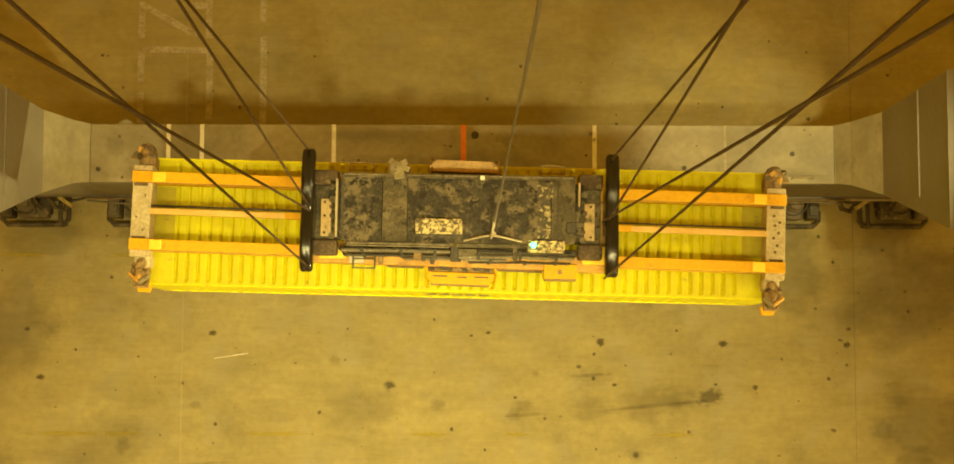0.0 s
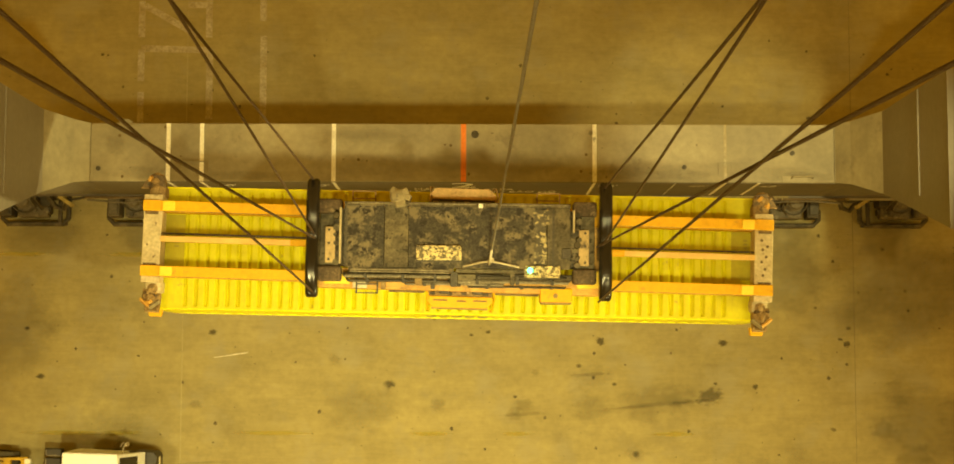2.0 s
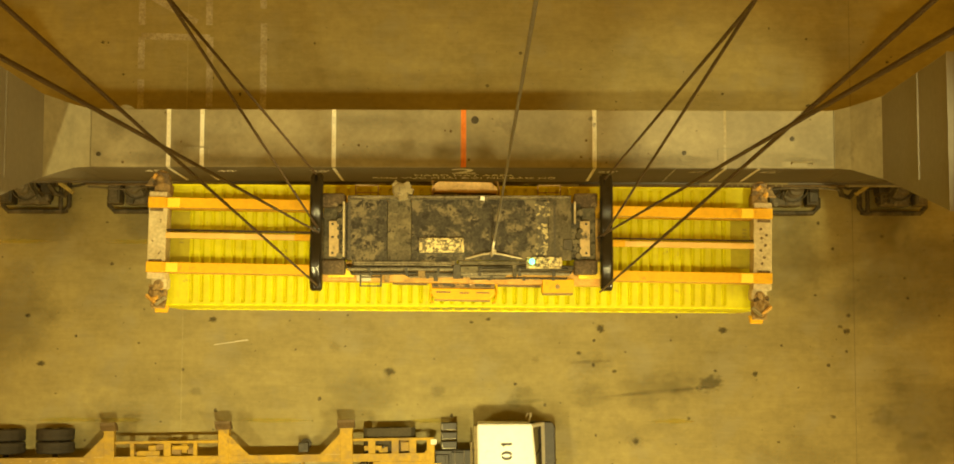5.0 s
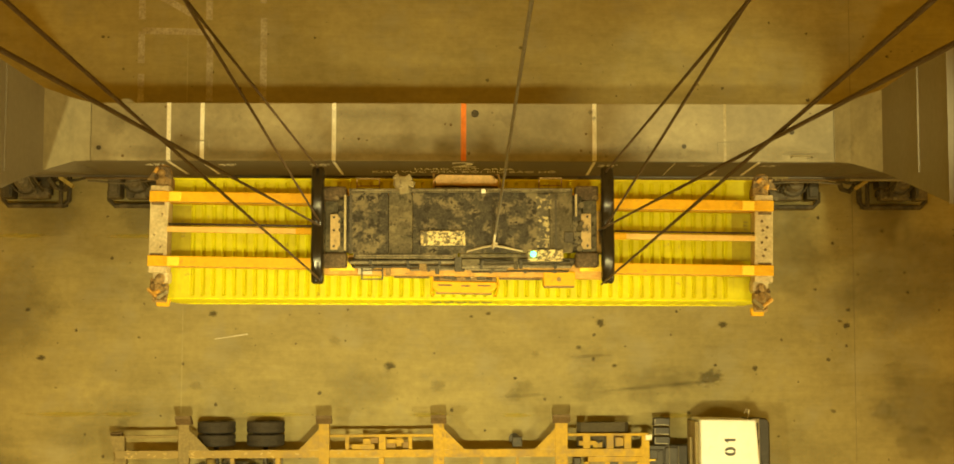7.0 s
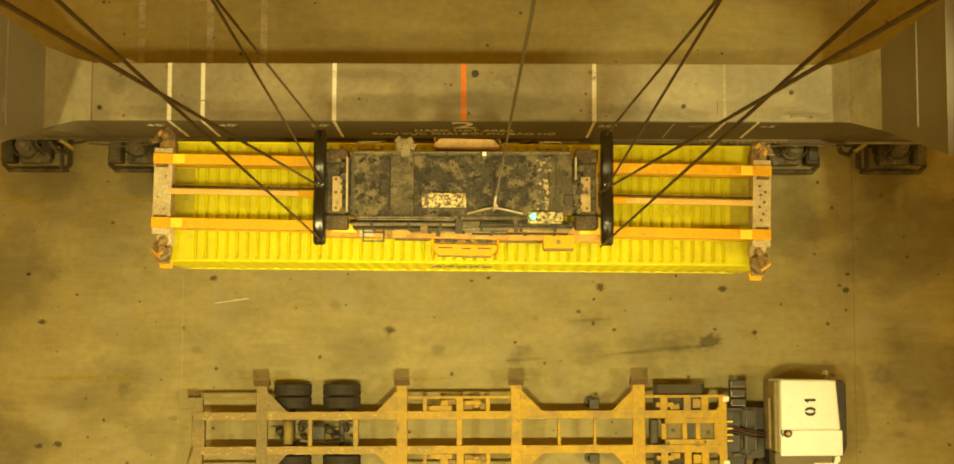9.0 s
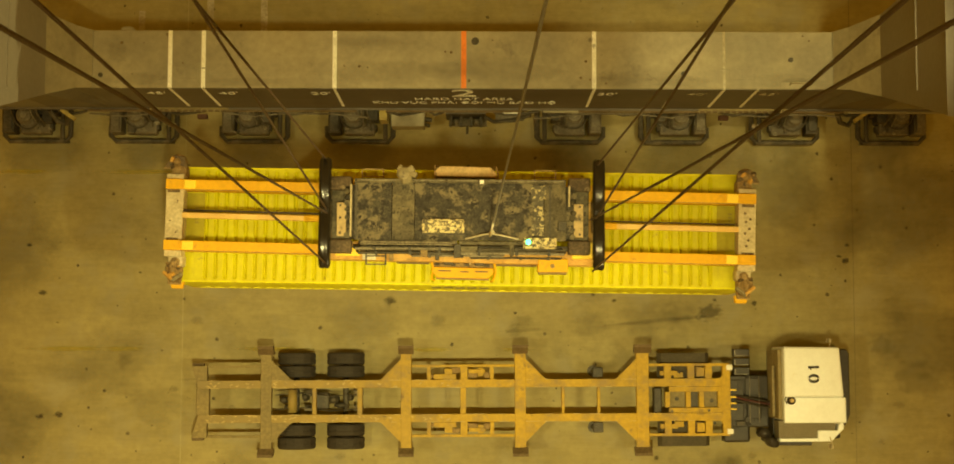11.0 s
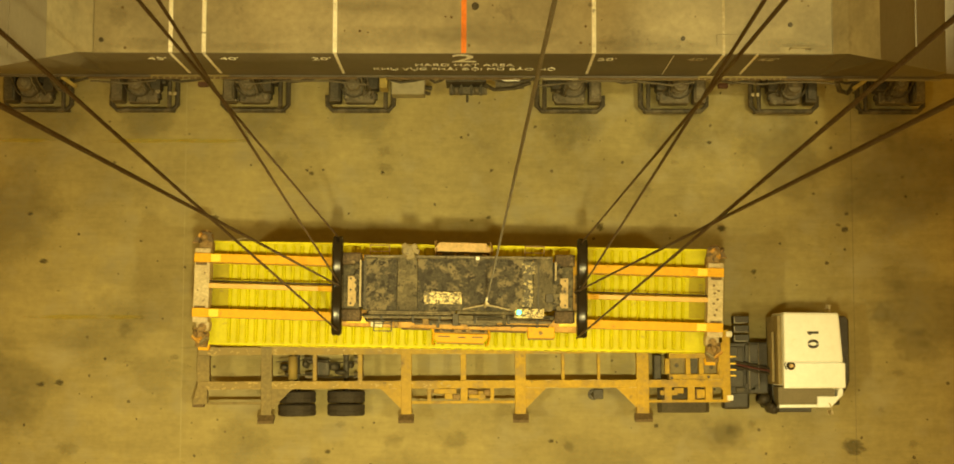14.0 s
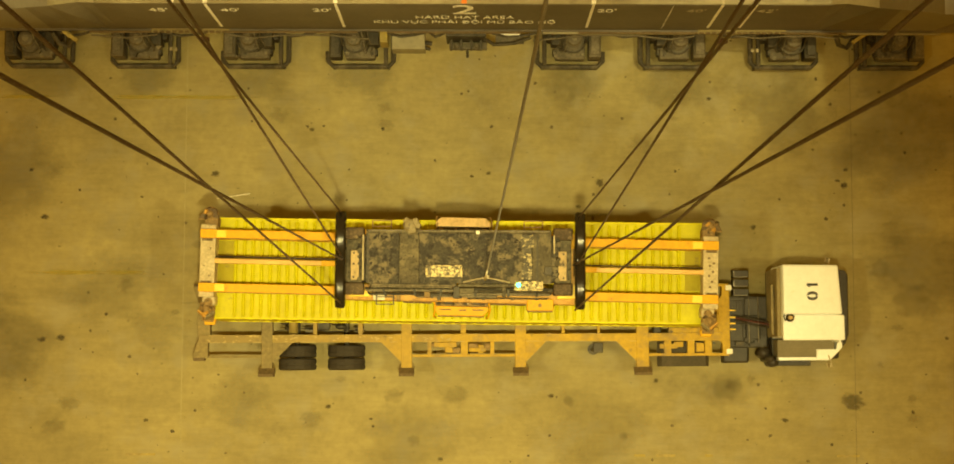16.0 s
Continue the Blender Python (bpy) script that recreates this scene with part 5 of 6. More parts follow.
        for k, (y, z) in enumerate(path):
            (ya, za), (yb, zb) = path[max(k - 1, 0)], path[min(k + 1, len(path) - 1)]
            ny, nz = -(zb - za), yb - ya
            d = math.hypot(ny, nz)
            ny, nz = ny / d, nz / d
            rings.append([bm.verts.new((s * 2.76 + 0.04 + dx, y + ny * h, z + nz * h)) for dx, h in
                          GUARD_SECTION])
        for p, q in zip(rings, rings[1:]):
            for k in range(len(p)):
                bm.faces.new((p[k], p[(k + 1) % len(p)], q[(k + 1) % len(p)], q[k]))
        bm.faces.new(rings[0]), bm.faces.new(rings[-1])
        bmesh.ops.recalc_face_normals(bm, faces=bm.faces)
        part("sheave_guard", bm, GLOSS_BLACK, sp, "glossy black curved sheave guard", True)
        box_part("sheave_bracket", (min(s * 2.64, s * 2.88) + 0.04, max(s * 2.64, s * 2.88) + 0.04, -0.30, 0.34, 0.86, 1.54), GLOSS_BLACK, sp, "black sheave bracket", 0.03)
    return sp


# ---- hoist ropes: straight steel ropes from headblock to trolley ----
def build_rope(radius, name, label, mat, strands=True):
    """A long rope upward from its origin along z."""
    bm = bmesh.new()
    n = 60
    length = 46.0
    prev = None
    for k in range(n + 1):
        z = length * k / n
        ring = [bm.verts.new((radius * math.cos(2 * math.pi * j / 8 + 0.3 * k), radius * math.sin(2 * math.pi * j / 8 + 0.3 * k), z)) for j in range(8)]
        if prev:
            for j in range(8):
                bm.faces.new((prev[j], prev[(j + 1) % 8], ring[(j + 1) % 8], ring[j]))
        prev = ring
    bmesh.ops.holes_fill(bm, edges=[e for e in bm.edges if e.is_boundary])
    return tagged(part(name, bm, mat, smooth=True), label, "rope", "hoist ropes" if strands else "")


# ---- trailer and tractor ----
def wheel_mesh(parent, name, radius, width, seg=28):
    """A tyre with tread blocks and a rim; its axle lies along y."""
    bm = bmesh.new()
    prof = [(-width / 2, radius * 0.62), (-width / 2, radius * 0.9), (-width * 0.40, radius * 0.985), (-width * 0.12, radius), (-width * 0.09, radius * 0.975), (width * 0.09, radius * 0.975), (width * 0.12, radius), (width * 0.40, radius * 0.985), (width / 2, radius * 0.9), (width / 2, radius * 0.62)]
    rings = []
    for k in range(seg):
        a = 2 * math.pi * k / seg
        q = 1.0 if k % 2 else 0.992
        rings.append([bm.verts.new((r * q * math.cos(a), y, r * q * math.sin(a))) for y, r in prof])
    for k in range(seg):
        a, b = rings[k - 1], rings[k]
        for j in range(len(prof) - 1):
            bm.faces.new((a[j], a[j + 1], b[j + 1], b[j]))
    bmesh.ops.recalc_face_normals(bm, faces=bm.faces)
    tyre = part(name, bm, TYRE, parent, "black tyre", False)
    bm = add_cyl(bmesh.new(), (0, -width * 0.42, 0), (0, width * 0.42, 0), radius * 0.63, 20)
    add_cyl(bm, (0, -width * 0.5, 0), (0, width * 0.5, 0), radius * 0.2, 12)
    part("rim", bm, RIM, tyre, "grey rim")
    return tyre


TRAILER_Y, TRAILER_YAW = -7.43, 0.42
DECK = 1.40


def build_trailer():
    """Origin on the ground under the middle; x runs forward."""
    tr = tagged(new("container_trailer"), "worn yellow skeletal container trailer with rusty guides", "trailer")
    for y in (-0.44, 0.44):
        bm = add_box(bmesh.new(), -6.85, 6.85, y - 0.10, y + 0.10, DECK - 0.04, DECK, 0.006)
        add_box(bm, -6.85, 6.85, y - 0.02, y + 0.02, DECK - 0.36, DECK - 0.04)
        add_box(bm, -6.85, 6.85, y - 0.09, y + 0.09, DECK - 0.40, DECK - 0.36, 0.006)
        part("main_rail", bm, CHASSIS_YELLOW, tr, "worn yellow main rail")
    for x, w, mat in ((-6.72, 0.16, CHASSIS_DULL), (-3.85, 0.05, CHASSIS_YELLOW), (-2.68, 0.06, CHASSIS_YELLOW), (-0.02, 0.07, CHASSIS_YELLOW), (2.55, 0.04, CHASSIS_YELLOW), (3.47, 0.035, CHASSIS_YELLOW), (6.72, 0.14, CHASSIS_YELLOW)):
        box_part("cross_member", (x - w, x + w, -0.335, 0.335, DECK - 0.24, DECK - 0.012), mat, tr, "", 0.006)
    # bolsters with guides
    for x, w, mat, left, right in ((-5.09, 0.14, CHASSIS_DULL, 0, 1), (-1.49, 0.135, CHASSIS_YELLOW, 1, 0), (1.45, 0.14, CHASSIS_YELLOW, 0, 1), (4.60, 0.16, CHASSIS_YELLOW, 1, 0)):
        bm = add_box(bmesh.new(), x - w, x + w, -1.22, 1.22, DECK - 0.22, DECK + 0.012, 0.01)
        bo = part("bolster", bm, mat, tr, "yellow cross bolster")
        for t in (-1, 1):
            bm = bmesh.new()
            add_prism(bm, [(t * 1.20, DECK - 0.2), (t * 1.20, DECK + 0.02), (t * 1.35, DECK + 0.20), (t * 1.42, DECK + 0.20), (t * 1.42, DECK + 0.08), (t * 1.29, DECK - 0.2)], x - w - 0.06, x + w + 0.06, "x")
            part("guide_plate", bm, GUIDE_RUST, bo, "rusted flared container guide")
            for d, on in ((-1, left), (1, right)):
                if on:
                    bm = add_prism(bmesh.new(), [(x + d * w, t * 0.54), (x + d * (w + 0.52), t * 0.54), (x + d * w, t * 1.06)], DECK - 0.03, DECK - 0.004, "z")
                    part("gusset", bm, mat, bo)
    # side ladder bars between bolsters
    for t in (-1, 1):
        for x0, x1, mat in ((-6.6, -5.23, CHASSIS_DULL), (-1.35, 1.31, CHASSIS_YELLOW), (4.76, 6.84, CHASSIS_YELLOW)):
            box_part("side_bar", (x0, x1, min(t * 0.86, t * 0.93), max(t * 0.86, t * 0.93), DECK - 0.16, DECK - 0.03), mat, tr, "", 0.008)
        for x in (-0.9, 0.0, 0.72, 5.25, 5.85, 6.3):
            w = 0.09 if x > 4 or x == 0.0 else 0.05
            box_part("outrigger", (x - w, x + w, min(t * 0.54, t * 0.87), max(t * 0.54, t * 0.87), DECK - 0.18, DECK - 0.02), CHASSIS_YELLOW, tr, "", 0.006)
        for x0, x1, y0, y1 in ((-0.78, -0.2, 0.55, 0.68), (0.12, 0.55, 0.70, 0.80), (5.05, 5.5, 0.62, 0.74), (6.0, 6.2, 0.60, 0.82)):
            box_part("twistlock_rest", (x0, x1, min(t * y0, t * y1), max(t * y0, t * y1), DECK - 0.14, DECK - 0.05), CHASSIS_YELLOW, tr, "", 0.01)
        for x0, x1, y0, y1, mat in ((-0.86, -0.52, 0.58, 0.66, RUST), (-0.50, -0.30, 0.62, 0.82, CHASSIS_YELLOW), (-0.30, -0.10, 0.70, 0.84, RUST), (0.10, 0.34, 0.58, 0.70, RUST), (0.36, 0.50, 0.62, 0.84, CHASSIS_YELLOW),
                                    (0.52, 0.66, 0.58, 0.74, RUST), (5.42, 5.66, 0.56, 0.70, CHASSIS_YELLOW), (5.98, 6.14, 0.58, 0.84, RUST)):
            box_part("lock_plate", (x0, x1, min(t * y0, t * y1), max(t * y0, t * y1), DECK - 0.20, DECK - 0.10), mat, tr, "", 0.01)
        box_part("corner_pad", (6.76, 6.92, min(t * 0.75, t * 0.89), max(t * 0.75, t * 0.89), DECK - 0.12, DECK + 0.02), STRIPE_WHITE, tr, "pale corner pad", 0.02)
        part("front_brace", add_prism(bmesh.new(), [(6.58, t * 0.54), (6.86, t * 0.54), (6.86, t * 0.84)], DECK - 0.05, DECK - 0.01, "z"), CHASSIS_YELLOW, tr)
        part("rear_wing", add_prism(bmesh.new(), [(-7.02, t * 0.92), (-6.62, t * 0.92), (-6.62, t * 0.30), (-6.82, t * 0.30)], DECK - 0.26, DECK - 0.04, "z"), CHASSIS_DULL, tr, "dull rear wing plate")
        box_part("tail_lamp", (-7.05, -6.75, min(t * 0.84, t * 1.0), max(t * 0.84, t * 1.0), DECK - 0.5, DECK - 0.3), GUIDE_RUST, tr, "dark tail lamp box", 0.02)
        bm = add_cyl(bmesh.new(), (3.42, t * 0.74, 0.12), (3.42, t * 0.74, 1.2), 0.07, 12)
        add_cyl(bm, (3.42, t * 0.74, 0.10), (3.42, t * 0.74, 0.14), 0.15, 14)
        add_box(bm, 3.34, 3.6, min(t * 0.58, t * 0.84), max(t * 0.58, t * 0.84), 0.98, 1.16, 0.02)
        part("landing_leg", bm, GREASE, tr, "dark landing leg")
    # kingpin box at the front
    box_part("kingpin_plate", (5.28, 6.62, -0.32, 0.32, DECK - 0.30, DECK - 0.22), CHASSIS_DULL, tr, "dull kingpin plate", 0.01)
    for y in (-0.27, 0.27):
        box_part("kingpin_side", (5.28, 6.62, y - 0.065, y + 0.065, DECK - 0.22, DECK - 0.03), CHASSIS_YELLOW, tr, "", 0.008)
    for x in (5.24, 5.78, 6.12, 6.60):
        box_part("kingpin_rib", (x - 0.06, x + 0.06, -0.2, 0.2, DECK - 0.22, DECK - 0.05), CHASSIS_YELLOW, tr, "", 0.006)
    for x, y in ((5.50, 0.02), (6.40, -0.03)):
        part("plate_hole", add_cyl(bmesh.new(), (x, y, DECK - 0.24), (x, y, DECK - 0.214), 0.055, 14), GREASE, tr, "dark hole in the plate")
    box_part("kingpin_recess", (5.86, 6.04, -0.19, 0.19, DECK - 0.225, DECK - 0.205), GREASE, tr, "dark kingpin recess", 0.006)
    for x, y in ((5.55, 0.70), (6.45, -0.60), (5.2, -0.66), (6.3, -0.28), (5.35, -0.30)):
        part("bolt_hole", add_cyl(bmesh.new(), (x, y, DECK - 0.06), (x, y, DECK - 0.022), 0.035, 10), GREASE, tr)
    rng = random.Random(27)
    bm = bmesh.new()
    # broken pale lines along the rail edges, then scuffed chips
    for y in (-0.535, -0.345, 0.345, 0.535):
        x = -6.6
        while x < 6.5:
            d = rng.uniform(0.05, 0.45)
            add_box(bm, x, min(x + d, 6.6), y - rng.uniform(0.003, 0.010), y + rng.uniform(0.003, 0.010), DECK - 0.01, DECK + 0.003)
            x += d + rng.uniform(0.1, 1.1)
    for k in range(90):
        x, y, d = -6.6 + 6.4 * rng.random() ** 1.5, rng.choice((-0.44, -0.44, 0.44)) + rng.uniform(-0.08, 0.08), rng.uniform(0.012, 0.05)
        add_box(bm, x - d, x + d, y - 0.4 * d, y + 0.4 * d, DECK - 0.01, DECK + 0.003, 0.0, pose(x, y, 0, 0, 0, rng.uniform(-40, 40)) @ pose(-x, -y, 0))
    tagged(part("scuffed_edges", bm, PALE_MARKS, tr), "pale edge lines and scuffed chips on the rails", kind="stuff")
    box_part("front_bar", (6.66, 6.86, -0.87, 0.87, DECK - 0.22, DECK - 0.004), CHASSIS_YELLOW, tr, "yellow front bar", 0.01)
    for y in (-0.25, -0.1, 0.06, 0.24):
        box_part("air_coupling", (6.86, 7.02, y - 0.02, y + 0.02, DECK - 0.12, DECK - 0.06), BRIGHT_LUG, tr, "", 0.006)
    box_part("chain_box", (4.92, 5.12, -0.38, 0.3, 0.75, 1.12), GREASE, tr, "dark box", 0.03)
    # axles, springs and wheels
    for ax in (-4.40, -3.11):
        part("axle", add_cyl(bmesh.new(), (ax, -1.0, 0.52), (ax, 1.0, 0.52), 0.075, 14), GREASE, tr)
        for t in (-1, 1):
            bm = add_box(bmesh.new(), ax - 0.42, ax + 0.42, t * 0.44 - 0.05, t * 0.44 + 0.05, 0.60, 0.72, 0.02)
            add_box(bm, ax - 0.10, ax + 0.10, t * 0.44 - 0.08, t * 0.44 + 0.08, 0.72, 1.0, 0.02)
            part("leaf_spring", bm, GREASE, tr)
            part("brake_chamber", add_cyl(bmesh.new(), (ax + 0.22, t * 0.2, 0.58), (ax + 0.46, t * 0.2, 0.58), 0.09, 14), GREASE_LIGHT, tr)
    part("air_tank", add_cyl(bmesh.new(), (-4.46, -0.30, 0.98), (-4.46, 0.30, 0.98), 0.12, 18), CHASSIS_YELLOW, tr, "yellow air tank", True)
    part("equaliser", soft(add_box(bmesh.new(), -3.98, -3.52, -0.22, 0.22, 0.66, 0.78), 0.05), GREASE, tr)
    for x, y, w, d, h in ((-4.72, 0.02, 0.13, 0.10, 0.84), (-4.62, -0.16, 0.10, 0.07, 0.92), (-4.16, 0.10, 0.10, 0.12, 0.86), (-4.05, -0.18, 0.13, 0.06, 0.80),
                          (-3.42, 0.03, 0.15, 0.12, 0.88), (-3.24, -0.12, 0.18, 0.08, 0.82), (-2.98, 0.08, 0.08, 0.10, 0.80)):
        part("brake_valve", add_lathe(bmesh.new(), 0, 0, [(w, 0.45), (0.95 * w, h - 0.22), (0.6 * w, h - 0.18), (0.55 * w, h - 0.12), (0.2 * w, h - 0.11)], 9), GUARD_STEEL, tr, "greasy brake valve", True).matrix_basis = pose(x, y, 0) @ Matrix.Diagonal((1, d / w, 1, 1))
    for y in (-0.22, 0.16):
        part("air_line", add_tube(bmesh.new(), [(-4.9, y, 0.95), (-4.2, y + 0.05, 0.90), (-3.5, y - 0.04, 0.93), (-2.8, y, 0.95)], 0.014, 6), GREASE, tr)
    return tr


def build_tractor():
    """Same origin as the trailer."""
    tc = tagged(new("terminal_tractor"), "white terminal tractor with a narrow cab, stencilled roof and dark deck", "truck")
    for y in (-0.42, 0.42):
        box_part("frame_rail", (5.0, 8.6, y - 0.06, y + 0.06, 0.72, 0.98), GREASE, tc, "dark frame rail", 0.01)
    box_part("rear_deck", (6.85, 7.90, -0.72, 0.62, 0.96, 1.04), CAB_DARK, tc, "dark rear deck", 0.015)
    for x, y0, y1 in ((7.05, -0.55, -0.1), (7.05, 0.05, 0.5), (7.5, -0.5, 0.0), (7.45, 0.1, 0.55)):
        box_part("deck_box", (x - 0.18, x + 0.18, y0, y1, 1.04, 1.22), CAB_DARK, tc, "", 0.02)
    for y in (0.72, 0.96, 1.20):
        battery = box_part("battery_box", (7.02, 7.44, y - 0.10, y + 0.10, 0.7, 0.98), CAB_DARK, tc, "black battery box", 0.02)
        for x0, x1, y0, y1 in ((7.05, 7.41, y - 0.085, y - 0.075), (7.05, 7.06, y - 0.08, y + 0.07)):
            part("box_edge", add_box(bmesh.new(), x0, x1, y0, y1, 0.98, 0.987), STEEL, battery, "worn bright edge")
    for x0, x1, y0, y1 in ((6.88, 7.32, -0.70, -0.22), (6.88, 7.32, 0.14, 0.60), (7.40, 7.86, -0.70, -0.10), (7.40, 7.86, 0.06, 0.60)):
        lid = box_part("deck_lid", (x0, x1, y0, y1, 1.04, 1.16), CAB_DARK, tc, "black deck cover", 0.02)
        part("lid_edge", add_box(bmesh.new(), x0 + 0.02, x1 - 0.02, y0 + 0.01, y0 + 0.018, 1.158, 1.166), DUSTY_STEEL, lid)
    for x in (7.38, 7.62):
        box_part("deck_strip", (x - 0.010, x + 0.010, -0.6, 0.6, 1.23, 1.26), GREASE_LIGHT, tc, "", 0.004)
    for k, y in enumerate((-0.16, -0.09, -0.03)):
        part("air_hose", add_tube(bmesh.new(), [(6.98, y + 0.15, DECK - 0.1), (7.25, y + 0.08, 1.36), (7.55, y + 0.02 * k, 1.34), (7.90, y - 0.05, 1.36)], 0.026), RED_HOSE if k == 1 else CAB_DARK, tc, "red air hose" if k == 1 else "")
    rng = random.Random(21)
    for k in range(10):
        x, y, w, d = rng.uniform(6.98, 7.78), rng.uniform(-0.66, 0.56), rng.uniform(0.03, 0.12), rng.uniform(0.03, 0.12)
        box_part("deck_fitting", (x - w, x + w, y - d, y + d, 1.03, 1.10 + 0.02 * k), (CAB_DARK, GREASE, CAB_DARK, CAB_DARK)[k % 4], tc, "", 0.012)
    part("exhaust", add_cyl(bmesh.new(), (7.78, -1.02, 0.9), (7.78, -1.02, 2.1), 0.075, 14), CAB_DARK, tc, "dark exhaust stack", True)
    for x, y in ((7.70, -0.86), (7.93, -1.10)):
        part("air_filter", add_cyl(bmesh.new(), (x, y, 0.95), (x, y, 1.6), 0.13, 16), CAB_DARK, tc, "", True)
    # chassis body under cab
    box_part("front_body", (7.95, 9.70, -1.02, 1.27, 0.55, 1.25), CAB_DARK, tc, "dark lower body", 0.05)
    part("bumper", soft(add_prism(bmesh.new(), [(9.62, -0.92), (9.88, -0.62), (9.97, -0.40), (9.98, 1.16), (9.90, 1.28), (9.36, 1.30), (9.36, -0.95)], 0.45, 1.22, "z"), 0.03), CAB_DARK, tc, "dark front bumper")
    # cab shell
    cab = part("cab", soft(add_prism(bmesh.new(), [(7.97, -0.50), (9.36, -0.50), (9.36, 0.12), (9.28, 1.30), (7.97, 1.34)], 1.20, 2.70, "z"), 0.05), CAB_WHITE, tc, "white painted cab")
    part("roof_panel", soft(add_prism(bmesh.new(), [(7.96, 0.08), (9.43, 0.08), (9.34, 1.31), (7.96, 1.33)], 2.70, 2.86, "z"), 0.05), CAB_WHITE, cab, "white stencilled roof panel")
    part("roof_step", soft(add_prism(bmesh.new(), [(7.96, -0.56), (9.50, -0.56), (9.50, 0.07), (7.96, 0.07)], 2.62, 2.76, "z"), 0.03), CAB_WHITE, cab, "lower white roof panel")
    def slant(y0, y1, a, b, lift=0.0):
        """A slab on the sloping front, from share a to share b of its height."""
        px = [9.30 + 0.40 * q + lift for q in (a, b)]
        pz = [2.74 - 1.42 * q for q in (a, b)]
        bm = bmesh.new()
        add_prism(bm, [(px[0], pz[0]), (px[1], pz[1]), (px[1] - 0.16, pz[1]), (px[0] - 0.16, pz[0])], y0, y1, "y")
        return bm
    front = part("front_panel", slant(-0.46, 1.28, 0.0, 1.0), CAB_WHITE, cab, "sloping white front panel")
    part("windscreen", slant(0.10, 1.20, 0.10, 0.72, 0.006), GLASS_DARK, front, "dark sloping windscreen")
    part("windscreen", slant(-0.40, 0.04, 0.12, 0.66, 0.006), GLASS_DARK, front, "dark sloping side pane")
    part("wiper", add_tube(bmesh.new(), [(9.60, 0.75, 1.74), (9.50, 0.55, 2.10), (9.42, 0.50, 2.38)], 0.012), CAB_DARK, front)
    part("rear_frame", soft(add_box(bmesh.new(), 7.78, 7.85, -0.40, 0.86, 2.10, 2.20), 0.02), DUSTY_CAB, cab, "pale steel rear cab guard")
    part("rear_wall", soft(add_box(bmesh.new(), 7.875, 7.968, -0.46, 1.26, 1.05, 2.50), 0.01), DUSTY_CAB, cab, "dusty beige rear cab wall")
    # lower side deck beside the cab
    part("side_deck", soft(add_prism(bmesh.new(), [(7.98, -0.98), (9.40, -0.98), (9.44, -0.53), (7.98, -0.53)], 1.18, 1.90, "z"), 0.02), CAB_GREY, tc, "dark grey engine cover")
    part("side_trim", soft(add_prism(bmesh.new(), [(8.0, -1.06), (9.0, -1.06), (9.0, -0.98), (8.0, -0.98)], 1.15, 1.93, "z"), 0.01), CAB_WHITE, tc, "white side trim")
    part("corner_panel", soft(add_prism(bmesh.new(), [(8.96, -0.78), (9.46, -0.78), (9.50, -0.60), (9.62, -0.60), (9.62, -0.74), (9.30, -1.06), (8.96, -1.06)], 1.3, 1.96, "z"), 0.02), CAB_WHITE, tc, "white front corner panel")
    part("edge_trim", soft(add_prism(bmesh.new(), [(9.38, -0.60), (9.44, -0.60), (9.46, 0.10), (9.40, 0.10)], 1.25, 2.6, "z"), 0.01), CAB_WHITE, tc)
    for y in (-1.12, 1.42):
        d = 1 if y > 0 else -1
        bm = add_tube(bmesh.new(), [(9.25, y * 0.84, 2.0), (9.30, y, 2.05), (9.34, y + 0.10 * d, 2.0), (9.26, y + 0.13 * d, 1.9), (9.20, y + 0.02 * d, 2.0)], 0.014)
        add_box(bm, 9.30, 9.35, min(y + 0.02 * d, y + 0.12 * d), max(y + 0.02 * d, y + 0.12 * d), 1.62, 1.92, 0.015)
        part("mirror", bm, STEEL, tc, "side mirror on a bent wire arm")
    part("headlamp", soft(add_box(bmesh.new(), 9.94, 10.0, 0.85, 1.15, 0.75, 0.95), 0.02), STEEL, tc)
    part("headlamp", soft(add_box(bmesh.new(), 9.94, 10.0, -0.30, 0.0, 0.75, 0.95), 0.02), STEEL, tc)
    beacon = part("beacon", add_cyl(bmesh.new(), (8.13, 0.0, 2.76), (8.13, 0.0, 2.82), 0.105, 20), CAB_DARK, cab, "round beacon base", True)
    part("beacon_lens", add_cyl(bmesh.new(), (8.13, 0.0, 2.82), (8.13, 0.0, 2.94), 0.055, 18, 0.045), AMBER, beacon, "amber beacon lens", True)
    part("beacon_bracket", add_tube(bmesh.new(), [(8.02, 0.12, 2.80), (7.97, 0.03, 2.80), (8.02, -0.09, 2.80)], 0.015), CAB_DARK, beacon)
    for digit, y, width in (("0", 0.54, 1.22), ("1", 0.82, 1.1)):
        lettering("roof_number", digit, 0.37, BLACK_PAINT, cab, pose(8.70, y, 2.868, 0, 0, 90), width, "black stencilled roof number", 0.010)
    for x0, x1 in ((8.54, 8.61), (8.79, 8.86)):
        part("stencil_gap", add_box(bmesh.new(), x0, x1, 0.528, 0.552, 2.862, 2.8725), CAB_WHITE, cab)
    part("digit_flag", add_prism(bmesh.new(), [(8.57, 0.82), (8.60, 0.755), (8.635, 0.755), (8.625, 0.82)], 2.864, 2.871, "z"), BLACK_PAINT, cab)
